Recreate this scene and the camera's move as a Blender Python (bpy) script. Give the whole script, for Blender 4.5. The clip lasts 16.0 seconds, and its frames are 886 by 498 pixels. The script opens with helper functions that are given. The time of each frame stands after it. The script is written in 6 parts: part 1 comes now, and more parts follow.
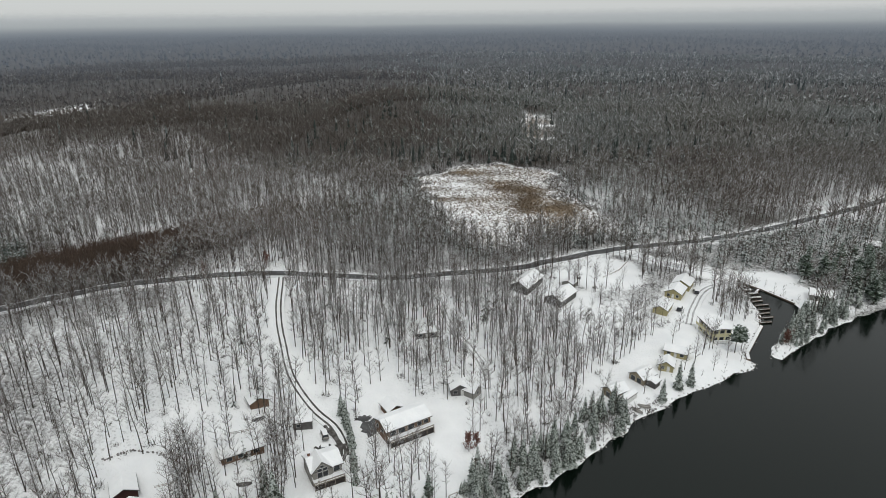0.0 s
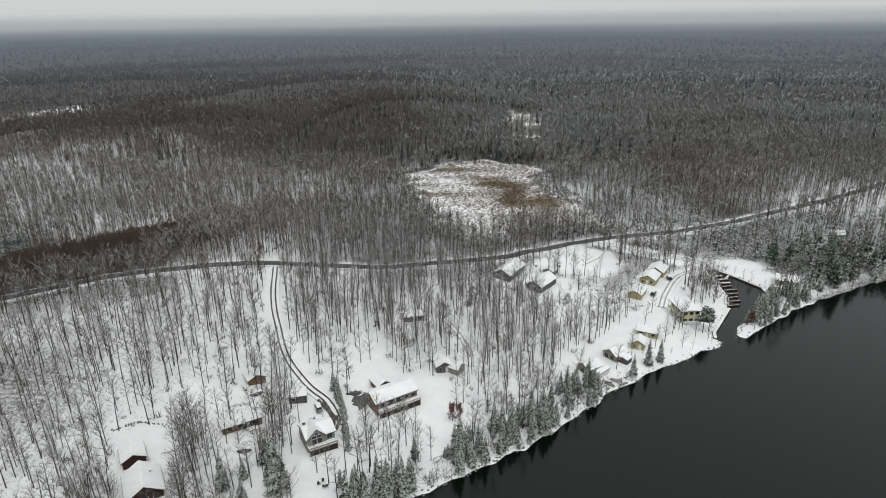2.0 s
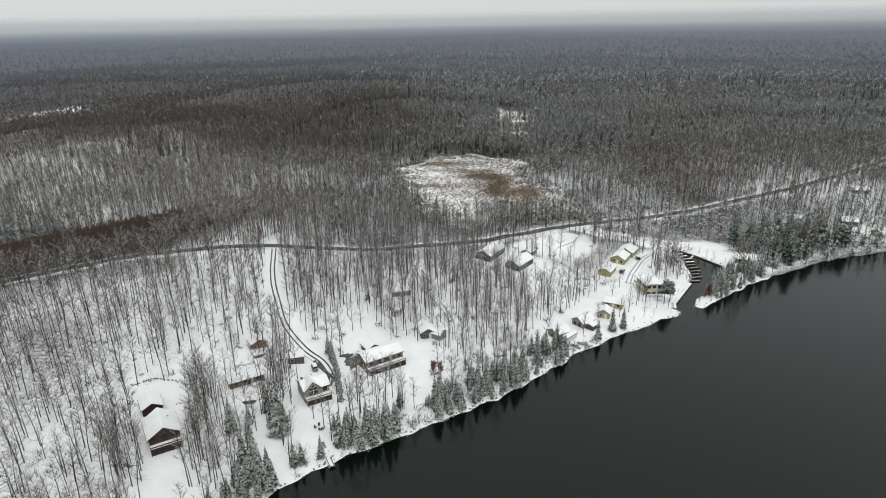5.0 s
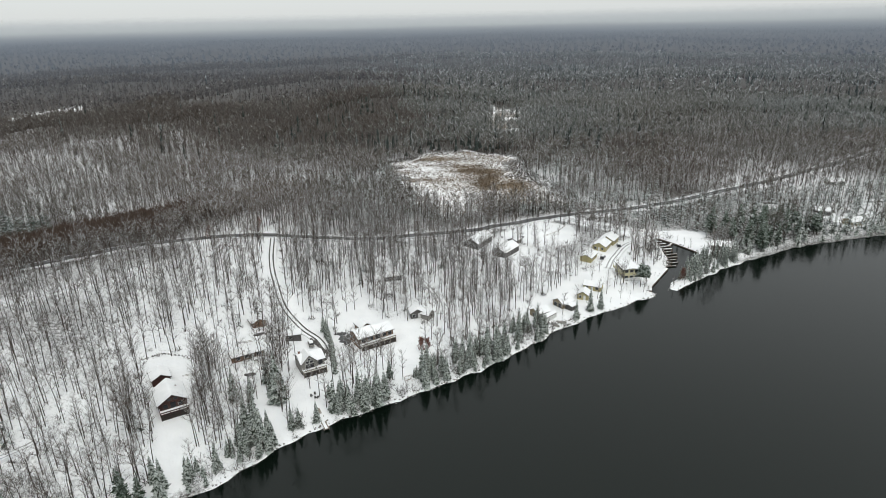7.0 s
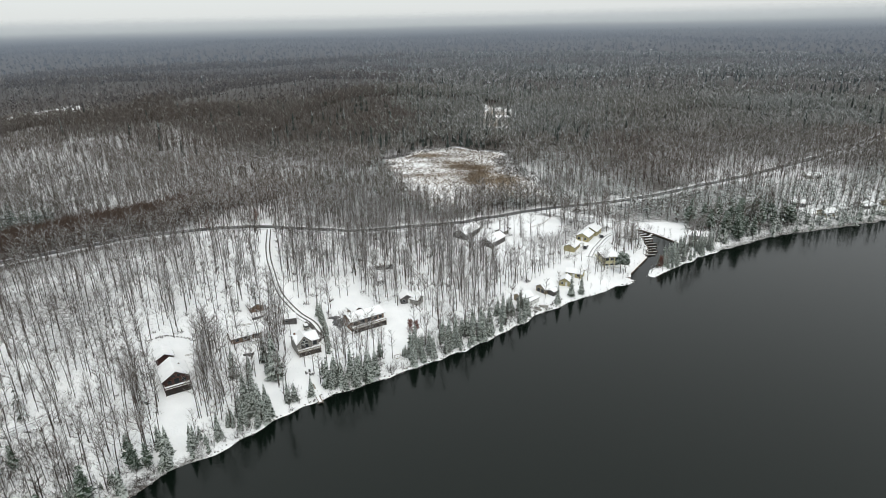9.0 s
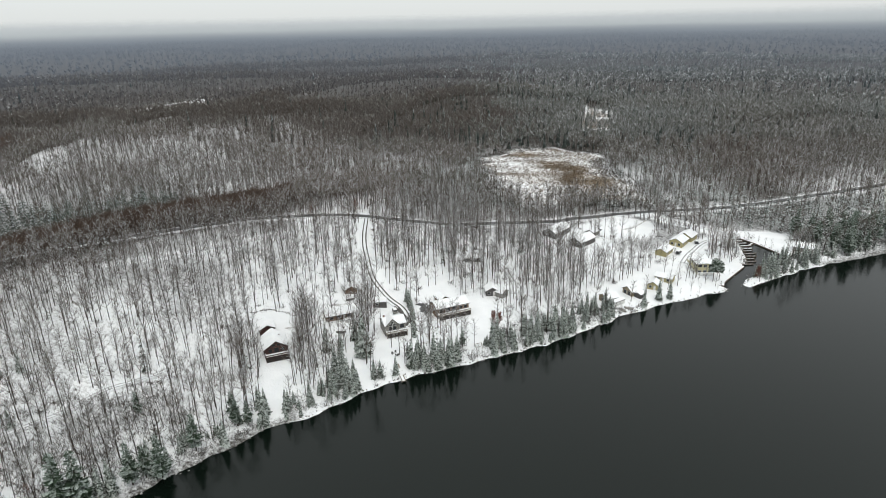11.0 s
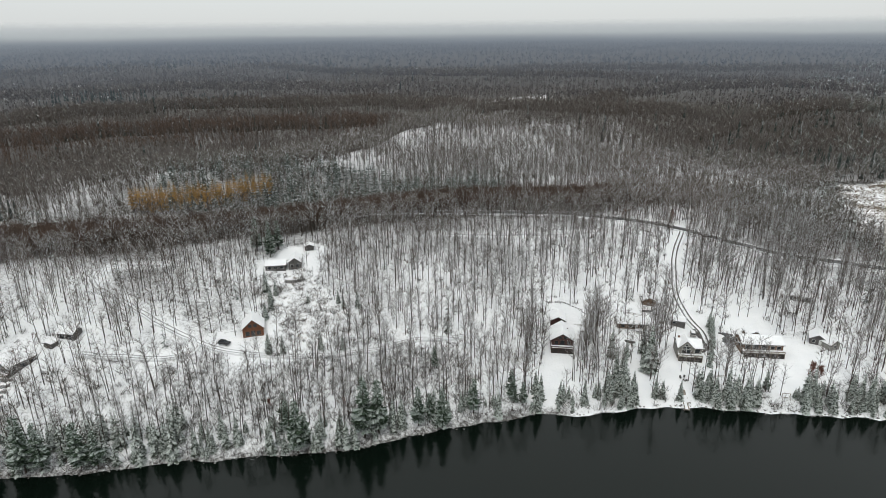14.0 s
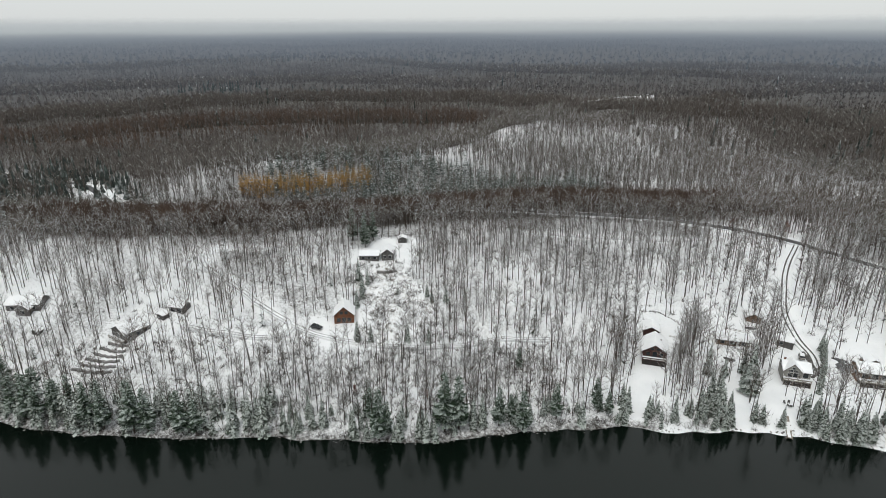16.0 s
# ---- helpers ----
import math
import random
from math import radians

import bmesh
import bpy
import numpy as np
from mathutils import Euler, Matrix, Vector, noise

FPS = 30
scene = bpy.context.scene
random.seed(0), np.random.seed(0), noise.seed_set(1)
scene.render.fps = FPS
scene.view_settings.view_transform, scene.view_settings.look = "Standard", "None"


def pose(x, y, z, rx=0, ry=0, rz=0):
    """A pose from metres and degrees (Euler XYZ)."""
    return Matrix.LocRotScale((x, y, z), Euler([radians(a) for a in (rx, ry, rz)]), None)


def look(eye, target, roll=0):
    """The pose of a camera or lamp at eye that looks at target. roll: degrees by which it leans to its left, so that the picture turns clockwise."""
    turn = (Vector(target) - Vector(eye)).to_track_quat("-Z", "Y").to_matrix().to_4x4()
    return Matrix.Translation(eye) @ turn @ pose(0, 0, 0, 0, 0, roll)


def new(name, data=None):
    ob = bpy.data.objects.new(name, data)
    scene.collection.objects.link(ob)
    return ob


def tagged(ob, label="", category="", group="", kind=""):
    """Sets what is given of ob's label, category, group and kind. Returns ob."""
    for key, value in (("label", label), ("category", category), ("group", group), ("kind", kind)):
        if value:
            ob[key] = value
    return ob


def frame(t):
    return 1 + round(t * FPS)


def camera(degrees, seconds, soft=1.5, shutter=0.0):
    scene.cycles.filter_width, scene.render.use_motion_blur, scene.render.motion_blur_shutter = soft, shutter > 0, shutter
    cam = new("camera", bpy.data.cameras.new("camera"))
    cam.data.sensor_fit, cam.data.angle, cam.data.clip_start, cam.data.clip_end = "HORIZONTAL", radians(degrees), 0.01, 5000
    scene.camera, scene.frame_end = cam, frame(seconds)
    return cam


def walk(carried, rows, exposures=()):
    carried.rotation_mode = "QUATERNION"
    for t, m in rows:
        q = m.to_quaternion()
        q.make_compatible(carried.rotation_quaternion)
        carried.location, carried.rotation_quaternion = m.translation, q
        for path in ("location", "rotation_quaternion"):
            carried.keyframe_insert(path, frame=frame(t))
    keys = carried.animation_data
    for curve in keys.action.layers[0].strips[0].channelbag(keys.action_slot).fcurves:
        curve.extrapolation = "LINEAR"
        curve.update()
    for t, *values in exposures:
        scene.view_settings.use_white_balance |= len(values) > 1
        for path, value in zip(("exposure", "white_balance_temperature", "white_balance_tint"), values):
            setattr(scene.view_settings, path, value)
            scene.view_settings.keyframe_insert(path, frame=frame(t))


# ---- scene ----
cam = camera(71.3, 16.0, soft=0.55)
PATH = [
    (0, (-10.792, -12.171, 114.62), (-10.806, -10.296, 113.924), -0.6),
    (0.5, (-10.195, -15.472, 114.654), (-10.202, -13.596, 113.959), -0.6),
    (1, (-9.665, -19.016, 114.681), (-9.662, -17.14, 113.986), -0.7),
    (1.5, (-9.181, -22.781, 114.701), (-9.172, -20.906, 114.007), -0.7),
    (2, (-8.712, -26.693, 114.677), (-8.697, -24.817, 113.984), -0.7),
    (2.5, (-8.242, -30.664, 114.634), (-8.224, -28.788, 113.941), -0.7),
    (3, (-7.697, -34.748, 114.581), (-7.675, -32.872, 113.889), -0.8),
    (3.5, (-7.041, -38.905, 114.519), (-7.016, -37.029, 113.827), -0.8),
    (4, (-6.23, -43.048, 114.469), (-6.203, -41.172, 113.778), -0.8),
    (6.5, (-1.321, -64.262, 114.482), (-1.289, -62.385, 113.792), -1.2),
    (7, (-0.415, -68.492, 114.507), (-0.381, -66.615, 113.816), -1.2),
    (7.5, (0.344, -72.638, 114.54), (0.38, -70.761, 113.848), -1.3),
    (8, (1.008, -76.336, 114.559), (1.046, -74.46, 113.867), -1.3),
    (9.2, (2.895, -83.967, 114.613), (2.942, -82.091, 113.921), -1.3),
    (10.0, (3.904, -88.044, 114.641), (3.912, -86.167, 113.949), -1.3),
    (10.3, (4.204, -89.257, 114.65), (4.195, -87.381, 113.958), -1.3),
    (10.5, (4.384, -89.985, 114.655), (4.341, -88.109, 113.963), -1.3),
    (11, (5.185, -91.178, 114.625), (4.931, -89.316, 113.94), -1.2),
    (11.5, (5.978, -91.553, 114.597), (5.514, -89.73, 113.918), -1.1),
    (12, (6.578, -91.696, 114.558), (5.966, -89.916, 113.882), -0.9),
    (12.5, (7.017, -91.714, 114.515), (6.264, -89.988, 113.841), -0.8),
    (13, (7.39, -91.628, 114.447), (6.501, -89.967, 113.774), -0.7),
    (13.5, (7.59, -91.521, 114.364), (6.572, -89.935, 113.693), -0.6),
    (14, (7.668, -91.402, 114.29), (6.516, -89.909, 113.622), -0.5),
    (14.5, (7.655, -91.178, 114.237), (6.375, -89.794, 113.57), -0.3),
    (15, (7.588, -90.829, 114.211), (6.255, -89.496, 113.543), -0.3),
    (15.5, (7.479, -90.431, 114.206), (6.121, -89.125, 113.535), -0.2),
    (16, (7.38, -90.093, 114.216), (6.009, -88.804, 113.54), -0.2),
]
walk(cam, [(t, look(eye, target, roll)) for t, eye, target, roll in PATH],
     exposures=((0, -0.19, 6500, 8), (4, -0.06, 6500, 8), (7, 0.08, 6500, 7.5), (10.5, 0.18, 6500, 7.5), (12.5, 0.08, 6500, 8), (16, 0.05, 6500, 8)))

SKY = 0.95          # brightness of the cloud cover
TWIG_SNOW = 0.46    # snow caught in twigs, near and far
FAR_SNOW = 0.38
NEAR_TWIGS, MID_SPRAYS, FAR_SPRAYS = 150, 34, 18

# ---- world and light: a bright overcast sky ----
world = bpy.data.worlds.new("overcast")
scene.world = world
world.use_nodes = True
wn, wl = world.node_tree.nodes, world.node_tree.links
wn.clear()
w_out = wn.new("ShaderNodeOutputWorld")
w_sky = wn.new("ShaderNodeTexSky")
w_sky.sky_type = "NISHITA"
w_sky.sun_disc = False
w_sky.sun_elevation, w_sky.sun_rotation = radians(32), radians(150)
w_bg1 = wn.new("ShaderNodeBackground")
w_bg1.inputs["Strength"].default_value = 0.012
wl.new(w_sky.outputs[0], w_bg1.inputs["Color"])
w_geo = wn.new("ShaderNodeTexCoord")
w_sep = wn.new("ShaderNodeSeparateXYZ")
wl.new(w_geo.outputs["Generated"], w_sep.inputs[0])
w_ramp = wn.new("ShaderNodeValToRGB")
wl.new(w_sep.outputs["Z"], w_ramp.inputs[0])
els = w_ramp.color_ramp.elements
els[0].position, els[0].color = 0.0, (0.63, 0.645, 0.66, 1)
els[1].position, els[1].color = 1.0, (0.98, 1.01, 1.025, 1)
for at, c in ((0.05, (0.655, 0.675, 0.695, 1)), (0.25, (0.70, 0.71, 0.72, 1))):
    e = els.new(at)
    e.color = c
w_bg2 = wn.new("ShaderNodeBackground")
w_bg2.inputs["Strength"].default_value = SKY
wl.new(w_ramp.outputs[0], w_bg2.inputs["Color"])
w_add = wn.new("ShaderNodeAddShader")
wl.new(w_bg1.outputs[0], w_add.inputs[0])
wl.new(w_bg2.outputs[0], w_add.inputs[1])
wl.new(w_add.outputs[0], w_out.inputs[0])

sun_data = bpy.data.lights.new("sun", "SUN")
sun_data.energy, sun_data.angle, sun_data.color = 0.9, radians(14), (1.0, 0.97, 0.91)
sun = new("sun", sun_data)
sun.matrix_world = look((0, 0, 300), (-60, 150, 0))


# ---- materials ----
def material(name, colour, second=None, size=1.0, rough=0.8, bump=0.0, metal=0.0, random_mix=0.0, fine=None, spread=(0.35, 0.65)):
    """A surface of two colours mixed by noise of a size in metres, a finer grain on top, and each piece a little different."""
    m = bpy.data.materials.new(name)
    m.use_nodes = True
    n, l = m.node_tree.nodes, m.node_tree.links
    b = n["Principled BSDF"]
    b.inputs["Roughness"].default_value, b.inputs["Metallic"].default_value = rough, metal
    b.inputs["Specular IOR Level"].default_value = 0.3
    geo = n.new("ShaderNodeNewGeometry")
    tex = n.new("ShaderNodeTexNoise")
    tex.inputs["Scale"].default_value, tex.inputs["Detail"].default_value = 1.0 / size, 5
    l.new(geo.outputs["Position"], tex.inputs["Vector"])
    ramp = n.new("ShaderNodeValToRGB")
    ramp.color_ramp.elements[0].position, ramp.color_ramp.elements[1].position = spread
    ramp.color_ramp.elements[0].color = (*colour, 1)
    ramp.color_ramp.elements[1].color = (*(second or [c * 0.75 for c in colour]), 1)
    l.new(tex.outputs["Fac"], ramp.inputs[0])
    colour_out = ramp.outputs[0]
    if random_mix:
        hsv = n.new("ShaderNodeHueSaturation")
        mul = n.new("ShaderNodeMapRange")
        mul.inputs["To Min"].default_value, mul.inputs["To Max"].default_value = 1 - random_mix, 1 + random_mix
        l.new(geo.outputs["Random Per Island"], mul.inputs["Value"])
        l.new(mul.outputs[0], hsv.inputs["Value"])
        l.new(colour_out, hsv.inputs["Color"])
        colour_out = hsv.outputs[0]
    l.new(colour_out, b.inputs["Base Color"])
    if bump:
        t2 = n.new("ShaderNodeTexNoise")
        t2.inputs["Scale"].default_value, t2.inputs["Detail"].default_value = 1.0 / (fine or size * 0.3), 6
        l.new(geo.outputs["Position"], t2.inputs["Vector"])
        bp = n.new("ShaderNodeBump")
        bp.inputs["Strength"].default_value, bp.inputs["Distance"].default_value = bump, (fine or size * 0.3)
        l.new(t2.outputs["Fac"], bp.inputs["Height"])
        l.new(bp.outputs[0], b.inputs["Normal"])
    return m


def frosted(name, colour, amount, size=0.9, random_mix=0.3, second=None, broad=2.0, snow=(0.70, 0.72, 0.73), soft=0.22):
    """Foliage with snow caught on what faces up."""
    m = material(name, colour, second or [c * 0.55 for c in colour], broad, 0.85, random_mix=random_mix)
    n, l = m.node_tree.nodes, m.node_tree.links
    b = n["Principled BSDF"]
    base = b.inputs["Base Color"].links[0].from_socket
    geo = n.new("ShaderNodeNewGeometry")
    tex = n.new("ShaderNodeTexNoise")
    tex.inputs["Scale"].default_value, tex.inputs["Detail"].default_value = 1 / size, 4
    l.new(geo.outputs["Position"], tex.inputs["Vector"])
    rnd = n.new("ShaderNodeMath")
    rnd.operation = "MULTIPLY_ADD"
    rnd.inputs[1].default_value = 0.35
    l.new(geo.outputs["Random Per Island"], rnd.inputs[0])
    l.new(tex.outputs["Fac"], rnd.inputs[2])
    step = n.new("ShaderNodeMapRange")
    step.inputs["From Min"].default_value, step.inputs["From Max"].default_value = 1.0 - amount, 1.0 + soft - amount
    l.new(rnd.outputs[0], step.inputs["Value"])
    sep = n.new("ShaderNodeSeparateXYZ")
    l.new(geo.outputs["Normal"], sep.inputs[0])
    up = n.new("ShaderNodeMapRange")
    up.inputs["From Min"].default_value, up.inputs["From Max"].default_value = -0.15, 0.35
    l.new(sep.outputs["Z"], up.inputs["Value"])
    lying = n.new("ShaderNodeMath")
    lying.operation = "MULTIPLY"
    l.new(step.outputs[0], lying.inputs[0])
    l.new(up.outputs[0], lying.inputs[1])
    mix = n.new("ShaderNodeMix")
    mix.data_type = "RGBA"
    l.new(lying.outputs[0], mix.inputs["Factor"])
    l.new(base, mix.inputs["A"])
    mix.inputs["B"].default_value = (*snow, 1)
    l.new(mix.outputs["Result"], b.inputs["Base Color"])
    return m


def ground_material():
    m = material("snowy_ground", (0.92, 0.925, 0.93), (0.84, 0.85, 0.86), 9.0, 0.75, 0.5, fine=0.8)
    n, l = m.node_tree.nodes, m.node_tree.links
    b = n["Principled BSDF"]
    base = b.inputs["Base Color"].links[0].from_socket
    geo = n.new("ShaderNodeNewGeometry")

    def patches(attribute, scale, detail, lo, colour, colour2, below, width=0.16):
        at = n.new("ShaderNodeAttribute")
        at.attribute_name = attribute
        tex = n.new("ShaderNodeTexNoise")
        tex.inputs["Scale"].default_value, tex.inputs["Detail"].default_value, tex.inputs["Roughness"].default_value = scale, detail, 0.7
        l.new(geo.outputs["Position"], tex.inputs["Vector"])
        add = n.new("ShaderNodeMath")
        add.operation = "MULTIPLY_ADD"
        add.inputs[1].default_value = 0.5
        l.new(at.outputs["Fac"], add.inputs[0])
        l.new(tex.outputs["Fac"], add.inputs[2])
        cut = n.new("ShaderNodeMapRange")
        cut.inputs["From Min"].default_value, cut.inputs["From Max"].default_value = lo, lo + width
        l.new(add.outputs[0], cut.inputs["Value"])
        tint = n.new("ShaderNodeTexNoise")
        tint.inputs["Scale"].default_value, tint.inputs["Detail"].default_value = 0.045, 3
        l.new(geo.outputs["Position"], tint.inputs["Vector"])
        r = n.new("ShaderNodeValToRGB")
        r.color_ramp.elements[0].position, r.color_ramp.elements[1].position = 0.4, 0.6
        r.color_ramp.elements[0].color, r.color_ramp.elements[1].color = (*colour, 1), (*colour2, 1)
        l.new(tint.outputs["Fac"], r.inputs[0])
        mix = n.new("ShaderNodeMix")
        mix.data_type = "RGBA"
        l.new(cut.outputs[0], mix.inputs["Factor"])
        l.new(below, mix.inputs["A"])
        l.new(r.outputs[0], mix.inputs["B"])
        return mix.outputs["Result"]

    base = patches("litter", 1.1, 7, 0.72, (0.064, 0.056, 0.048), (0.086, 0.079, 0.073), base, 0.30)
    base = patches("marsh", 0.6, 9, 0.82, (0.085, 0.060, 0.036), (0.17, 0.12, 0.070), base, 0.16)
    l.new(base, b.inputs["Base Color"])
    return m


def glass_material(name, colour):
    m = bpy.data.materials.new(name)
    m.use_nodes = True
    b = m.node_tree.nodes["Principled BSDF"]
    b.inputs["Base Color"].default_value = (*colour, 1)
    b.inputs["Roughness"].default_value = 0.06
    b.inputs["Specular IOR Level"].default_value = 0.6
    return m


def water_material():
    m = bpy.data.materials.new("lake_water")
    m.use_nodes = True
    n, l = m.node_tree.nodes, m.node_tree.links
    b = n["Principled BSDF"]
    b.inputs["Base Color"].default_value = (0.0030, 0.0058, 0.0040, 1)
    b.inputs["Specular IOR Level"].default_value = 0.47
    b.inputs["Roughness"].default_value = 0.12
    b.inputs["IOR"].default_value = 1.33
    geo = n.new("ShaderNodeNewGeometry")
    big = n.new("ShaderNodeTexNoise")
    big.inputs["Scale"].default_value, big.inputs["Detail"].default_value = 0.35, 5
    stretch = n.new("ShaderNodeMapping")
    stretch.inputs["Rotation"].default_value = (0, 0, radians(35))
    stretch.inputs["Scale"].default_value = (1, 2.6, 1)
    l.new(geo.outputs["Position"], stretch.inputs["Vector"])
    l.new(stretch.outputs[0], big.inputs["Vector"])
    calm = n.new("ShaderNodeTexNoise")
    calm.inputs["Scale"].default_value = 0.012
    l.new(geo.outputs["Position"], calm.inputs["Vector"])
    k = n.new("ShaderNodeMapRange")
    k.inputs["From Min"].default_value, k.inputs["From Max"].default_value = 0.4, 0.65
    k.inputs["To Min"].default_value, k.inputs["To Max"].default_value = 0.03, 0.10
    l.new(calm.outputs["Fac"], k.inputs["Value"])
    bp = n.new("ShaderNodeBump")
    bp.inputs["Distance"].default_value = 0.25
    l.new(k.outputs[0], bp.inputs["Strength"])
    l.new(big.outputs["Fac"], bp.inputs["Height"])
    l.new(bp.outputs[0], b.inputs["Normal"])
    return m


SNOW = material("roof_snow", (0.91, 0.915, 0.92), (0.85, 0.86, 0.87), 3.0, 0.7, 0.3, fine=0.6)
GROUND = ground_material()
WATER = water_material()
ASPHALT = material("wet_asphalt", (0.055, 0.055, 0.056), (0.11, 0.11, 0.112), 3.0, 0.55, 0.2, fine=0.2)
TRACK = material("bare_track", (0.06, 0.055, 0.05), (0.22, 0.21, 0.20), 1.2, 0.7, 0.3, fine=0.3, spread=(0.45, 0.75))
FAINT = material("faint_track", (0.30, 0.29, 0.28), (0.55, 0.56, 0.57), 1.4, 0.7, 0.3, fine=0.3)
BARK = material("grey_bark", (0.046, 0.037, 0.030), (0.088, 0.072, 0.060), 1.5, 0.9, random_mix=0.35)
TWIG_MID = frosted("wood_edge_twigs", (0.118, 0.106, 0.091), 0.38, 2.0, 0.35, (0.122, 0.098, 0.081), 110.0, soft=0.3)
TWIG = frosted("bare_twigs", (0.098, 0.079, 0.065), TWIG_SNOW, 1.6, 0.35, (0.120, 0.084, 0.062), 90.0)
# distance haze is mixed into this twig colour, so it is paler and bluer
TWIG_HAZE = frosted("haze_tinted_twigs", (0.118, 0.136, 0.162), 0.10, 160.0, 0.08, (0.110, 0.116, 0.130), 400.0)
TWIG_FAR = frosted("far_twigs", (0.126, 0.112, 0.100), 0.24, 2.4, 0.35, (0.108, 0.090, 0.077), 160.0, soft=0.35)
TWIG_GREY = frosted("frosted_far_twigs", (0.180, 0.192, 0.182), FAR_SNOW, 2.4, 0.35, (0.144, 0.138, 0.121), 160.0, soft=0.35)
SPRUCE = frosted("spruce_needles", (0.046, 0.062, 0.040), 0.47, 0.4, snow=(0.52, 0.56, 0.53), soft=0.28)
SPRUCE_MID = frosted("stand_needles", (0.044, 0.060, 0.046), 0.46, 0.9, snow=(0.52, 0.55, 0.54))
PINE = frosted("pine_needles", (0.038, 0.066, 0.036), 0.40, 0.45, snow=(0.42, 0.47, 0.44), soft=0.3)
SPRUCE_RIDGE = frosted("ridge_needles", (0.056, 0.076, 0.062), 0.31, 1.2, snow=(0.60, 0.63, 0.63))
TWIG_CREST = material("crest_twigs", (0.072, 0.052, 0.040), (0.088, 0.058, 0.041), 40.0, 0.9, random_mix=0.3)
RUSSET = material("russet_twigs", (0.112, 0.074, 0.056), (0.106, 0.080, 0.064), 60.0, 0.9, random_mix=0.25)
SPRUCE_FAR = frosted("far_spruce_needles", (0.045, 0.058, 0.052), 0.22, 3.5, soft=0.5)
RUST = material("rusty_leaves", (0.12, 0.045, 0.034), (0.17, 0.075, 0.05), 1.0, 0.85, random_mix=0.4)
GOLD = material("golden_needles", (0.33, 0.19, 0.05), (0.24, 0.14, 0.05), 2.0, 0.85, random_mix=0.35)
BRUSH = frosted("brush_twigs", (0.086, 0.070, 0.057), 0.32, 0.9)
REED = material("marsh_grass", (0.17, 0.122, 0.072), (0.10, 0.072, 0.044), 5.0, 0.9, random_mix=0.4)
STONE = material("shore_stone", (0.16, 0.155, 0.15), (0.28, 0.27, 0.26), 0.6, 0.9, random_mix=0.4)
REDWOOD = material("dark_red_siding", (0.046, 0.019, 0.016), (0.066, 0.029, 0.024), 1.5, 0.75, 0.2, fine=0.15)
BROWN = material("brown_siding", (0.14, 0.085, 0.055), (0.19, 0.125, 0.085), 1.2, 0.8, 0.2, fine=0.15)
LOGWOOD = material("orange_logs", (0.17, 0.065, 0.028), (0.11, 0.042, 0.02), 1.0, 0.65, 0.3, fine=0.25)
GREYSIDE = material("grey_siding", (0.30, 0.29, 0.265), (0.25, 0.24, 0.22), 1.5, 0.8, 0.15, fine=0.15)
DARKSIDE = material("dark_grey_siding", (0.085, 0.08, 0.078), (0.13, 0.125, 0.12), 1.2, 0.8, 0.2, fine=0.15)
YELLOW = material("pale_yellow_siding", (0.42, 0.37, 0.19), (0.36, 0.32, 0.17), 1.5, 0.75, 0.12, fine=0.15)
TAN = material("tan_siding", (0.30, 0.25, 0.17), (0.24, 0.20, 0.14), 1.5, 0.8, 0.15, fine=0.15)
CREAM = material("cream_siding", (0.60, 0.56, 0.36), (0.52, 0.48, 0.30), 1.5, 0.75, 0.12, fine=0.15)
WHITE = material("white_trim", (0.72, 0.72, 0.70), (0.62, 0.62, 0.60), 0.8, 0.6)
# near-black colour that stands in for the shade under raised decks
DECK_SHADE = material("painted_deck_shade", (0.030, 0.026, 0.023), (0.048, 0.042, 0.037), 0.6, 0.9)
CONCRETE = material("dark_foundation", (0.11, 0.105, 0.10), (0.07, 0.068, 0.065), 0.9, 0.9, 0.2, fine=0.2)
DECKWOOD = material("weathered_deck", (0.30, 0.26, 0.21), (0.22, 0.19, 0.16), 0.9, 0.85, 0.2, fine=0.1)
PANE = glass_material("dark_window_glass", (0.02, 0.024, 0.028))
BRICK = material("chimney_brick", (0.20, 0.10, 0.07), (0.14, 0.08, 0.06), 0.3, 0.9)
CARPAINT = material("dark_car_paint", (0.03, 0.032, 0.036), (0.05, 0.05, 0.055), 2.0, 0.3)
TYRE = material("tyre_rubber", (0.02, 0.02, 0.02), (0.03, 0.03, 0.03), 0.3, 0.9)
DOCKRED = material("reddish_dock_wood", (0.17, 0.125, 0.10), (0.12, 0.09, 0.075), 0.6, 0.85)
STEEL = material("galvanised_steel", (0.35, 0.36, 0.37), (0.28, 0.29, 0.30), 0.5, 0.45, metal=0.8)


# ---- mesh helpers ----
def mesh_of(name, verts, tris, mats, index=None):
    verts, tris = np.asarray(verts, np.float32), np.asarray(tris, np.int32)
    me = bpy.data.meshes.new(name)
    me.vertices.add(len(verts))
    me.vertices.foreach_set("co", verts.ravel())
    k = tris.shape[1]
    me.loops.add(len(tris) * k)
    me.loops.foreach_set("vertex_index", tris.ravel())
    me.polygons.add(len(tris))
    me.polygons.foreach_set("loop_start", np.arange(0, len(tris) * k, k, dtype=np.int32))
    for m in mats:
        me.materials.append(m)
    if index is not None:
        me.polygons.foreach_set("material_index", np.asarray(index, np.int32))
    me.update(calc_edges=True)
    return me


def part(name, bm, mat, parent=None, label="", at=None):
    """Links a bmesh as one mesh object under a thing."""
    me = bpy.data.meshes.new(name)
    bm.to_mesh(me)
    bm.free()
    for m in (mat if isinstance(mat, (list, tuple)) else [mat]):
        me.materials.append(m)
    ob = new(name, me)
    if parent:
        ob.parent = parent
    if at is not None:
        ob.matrix_basis = at
    if label:
        ob["label"] = label
    return ob


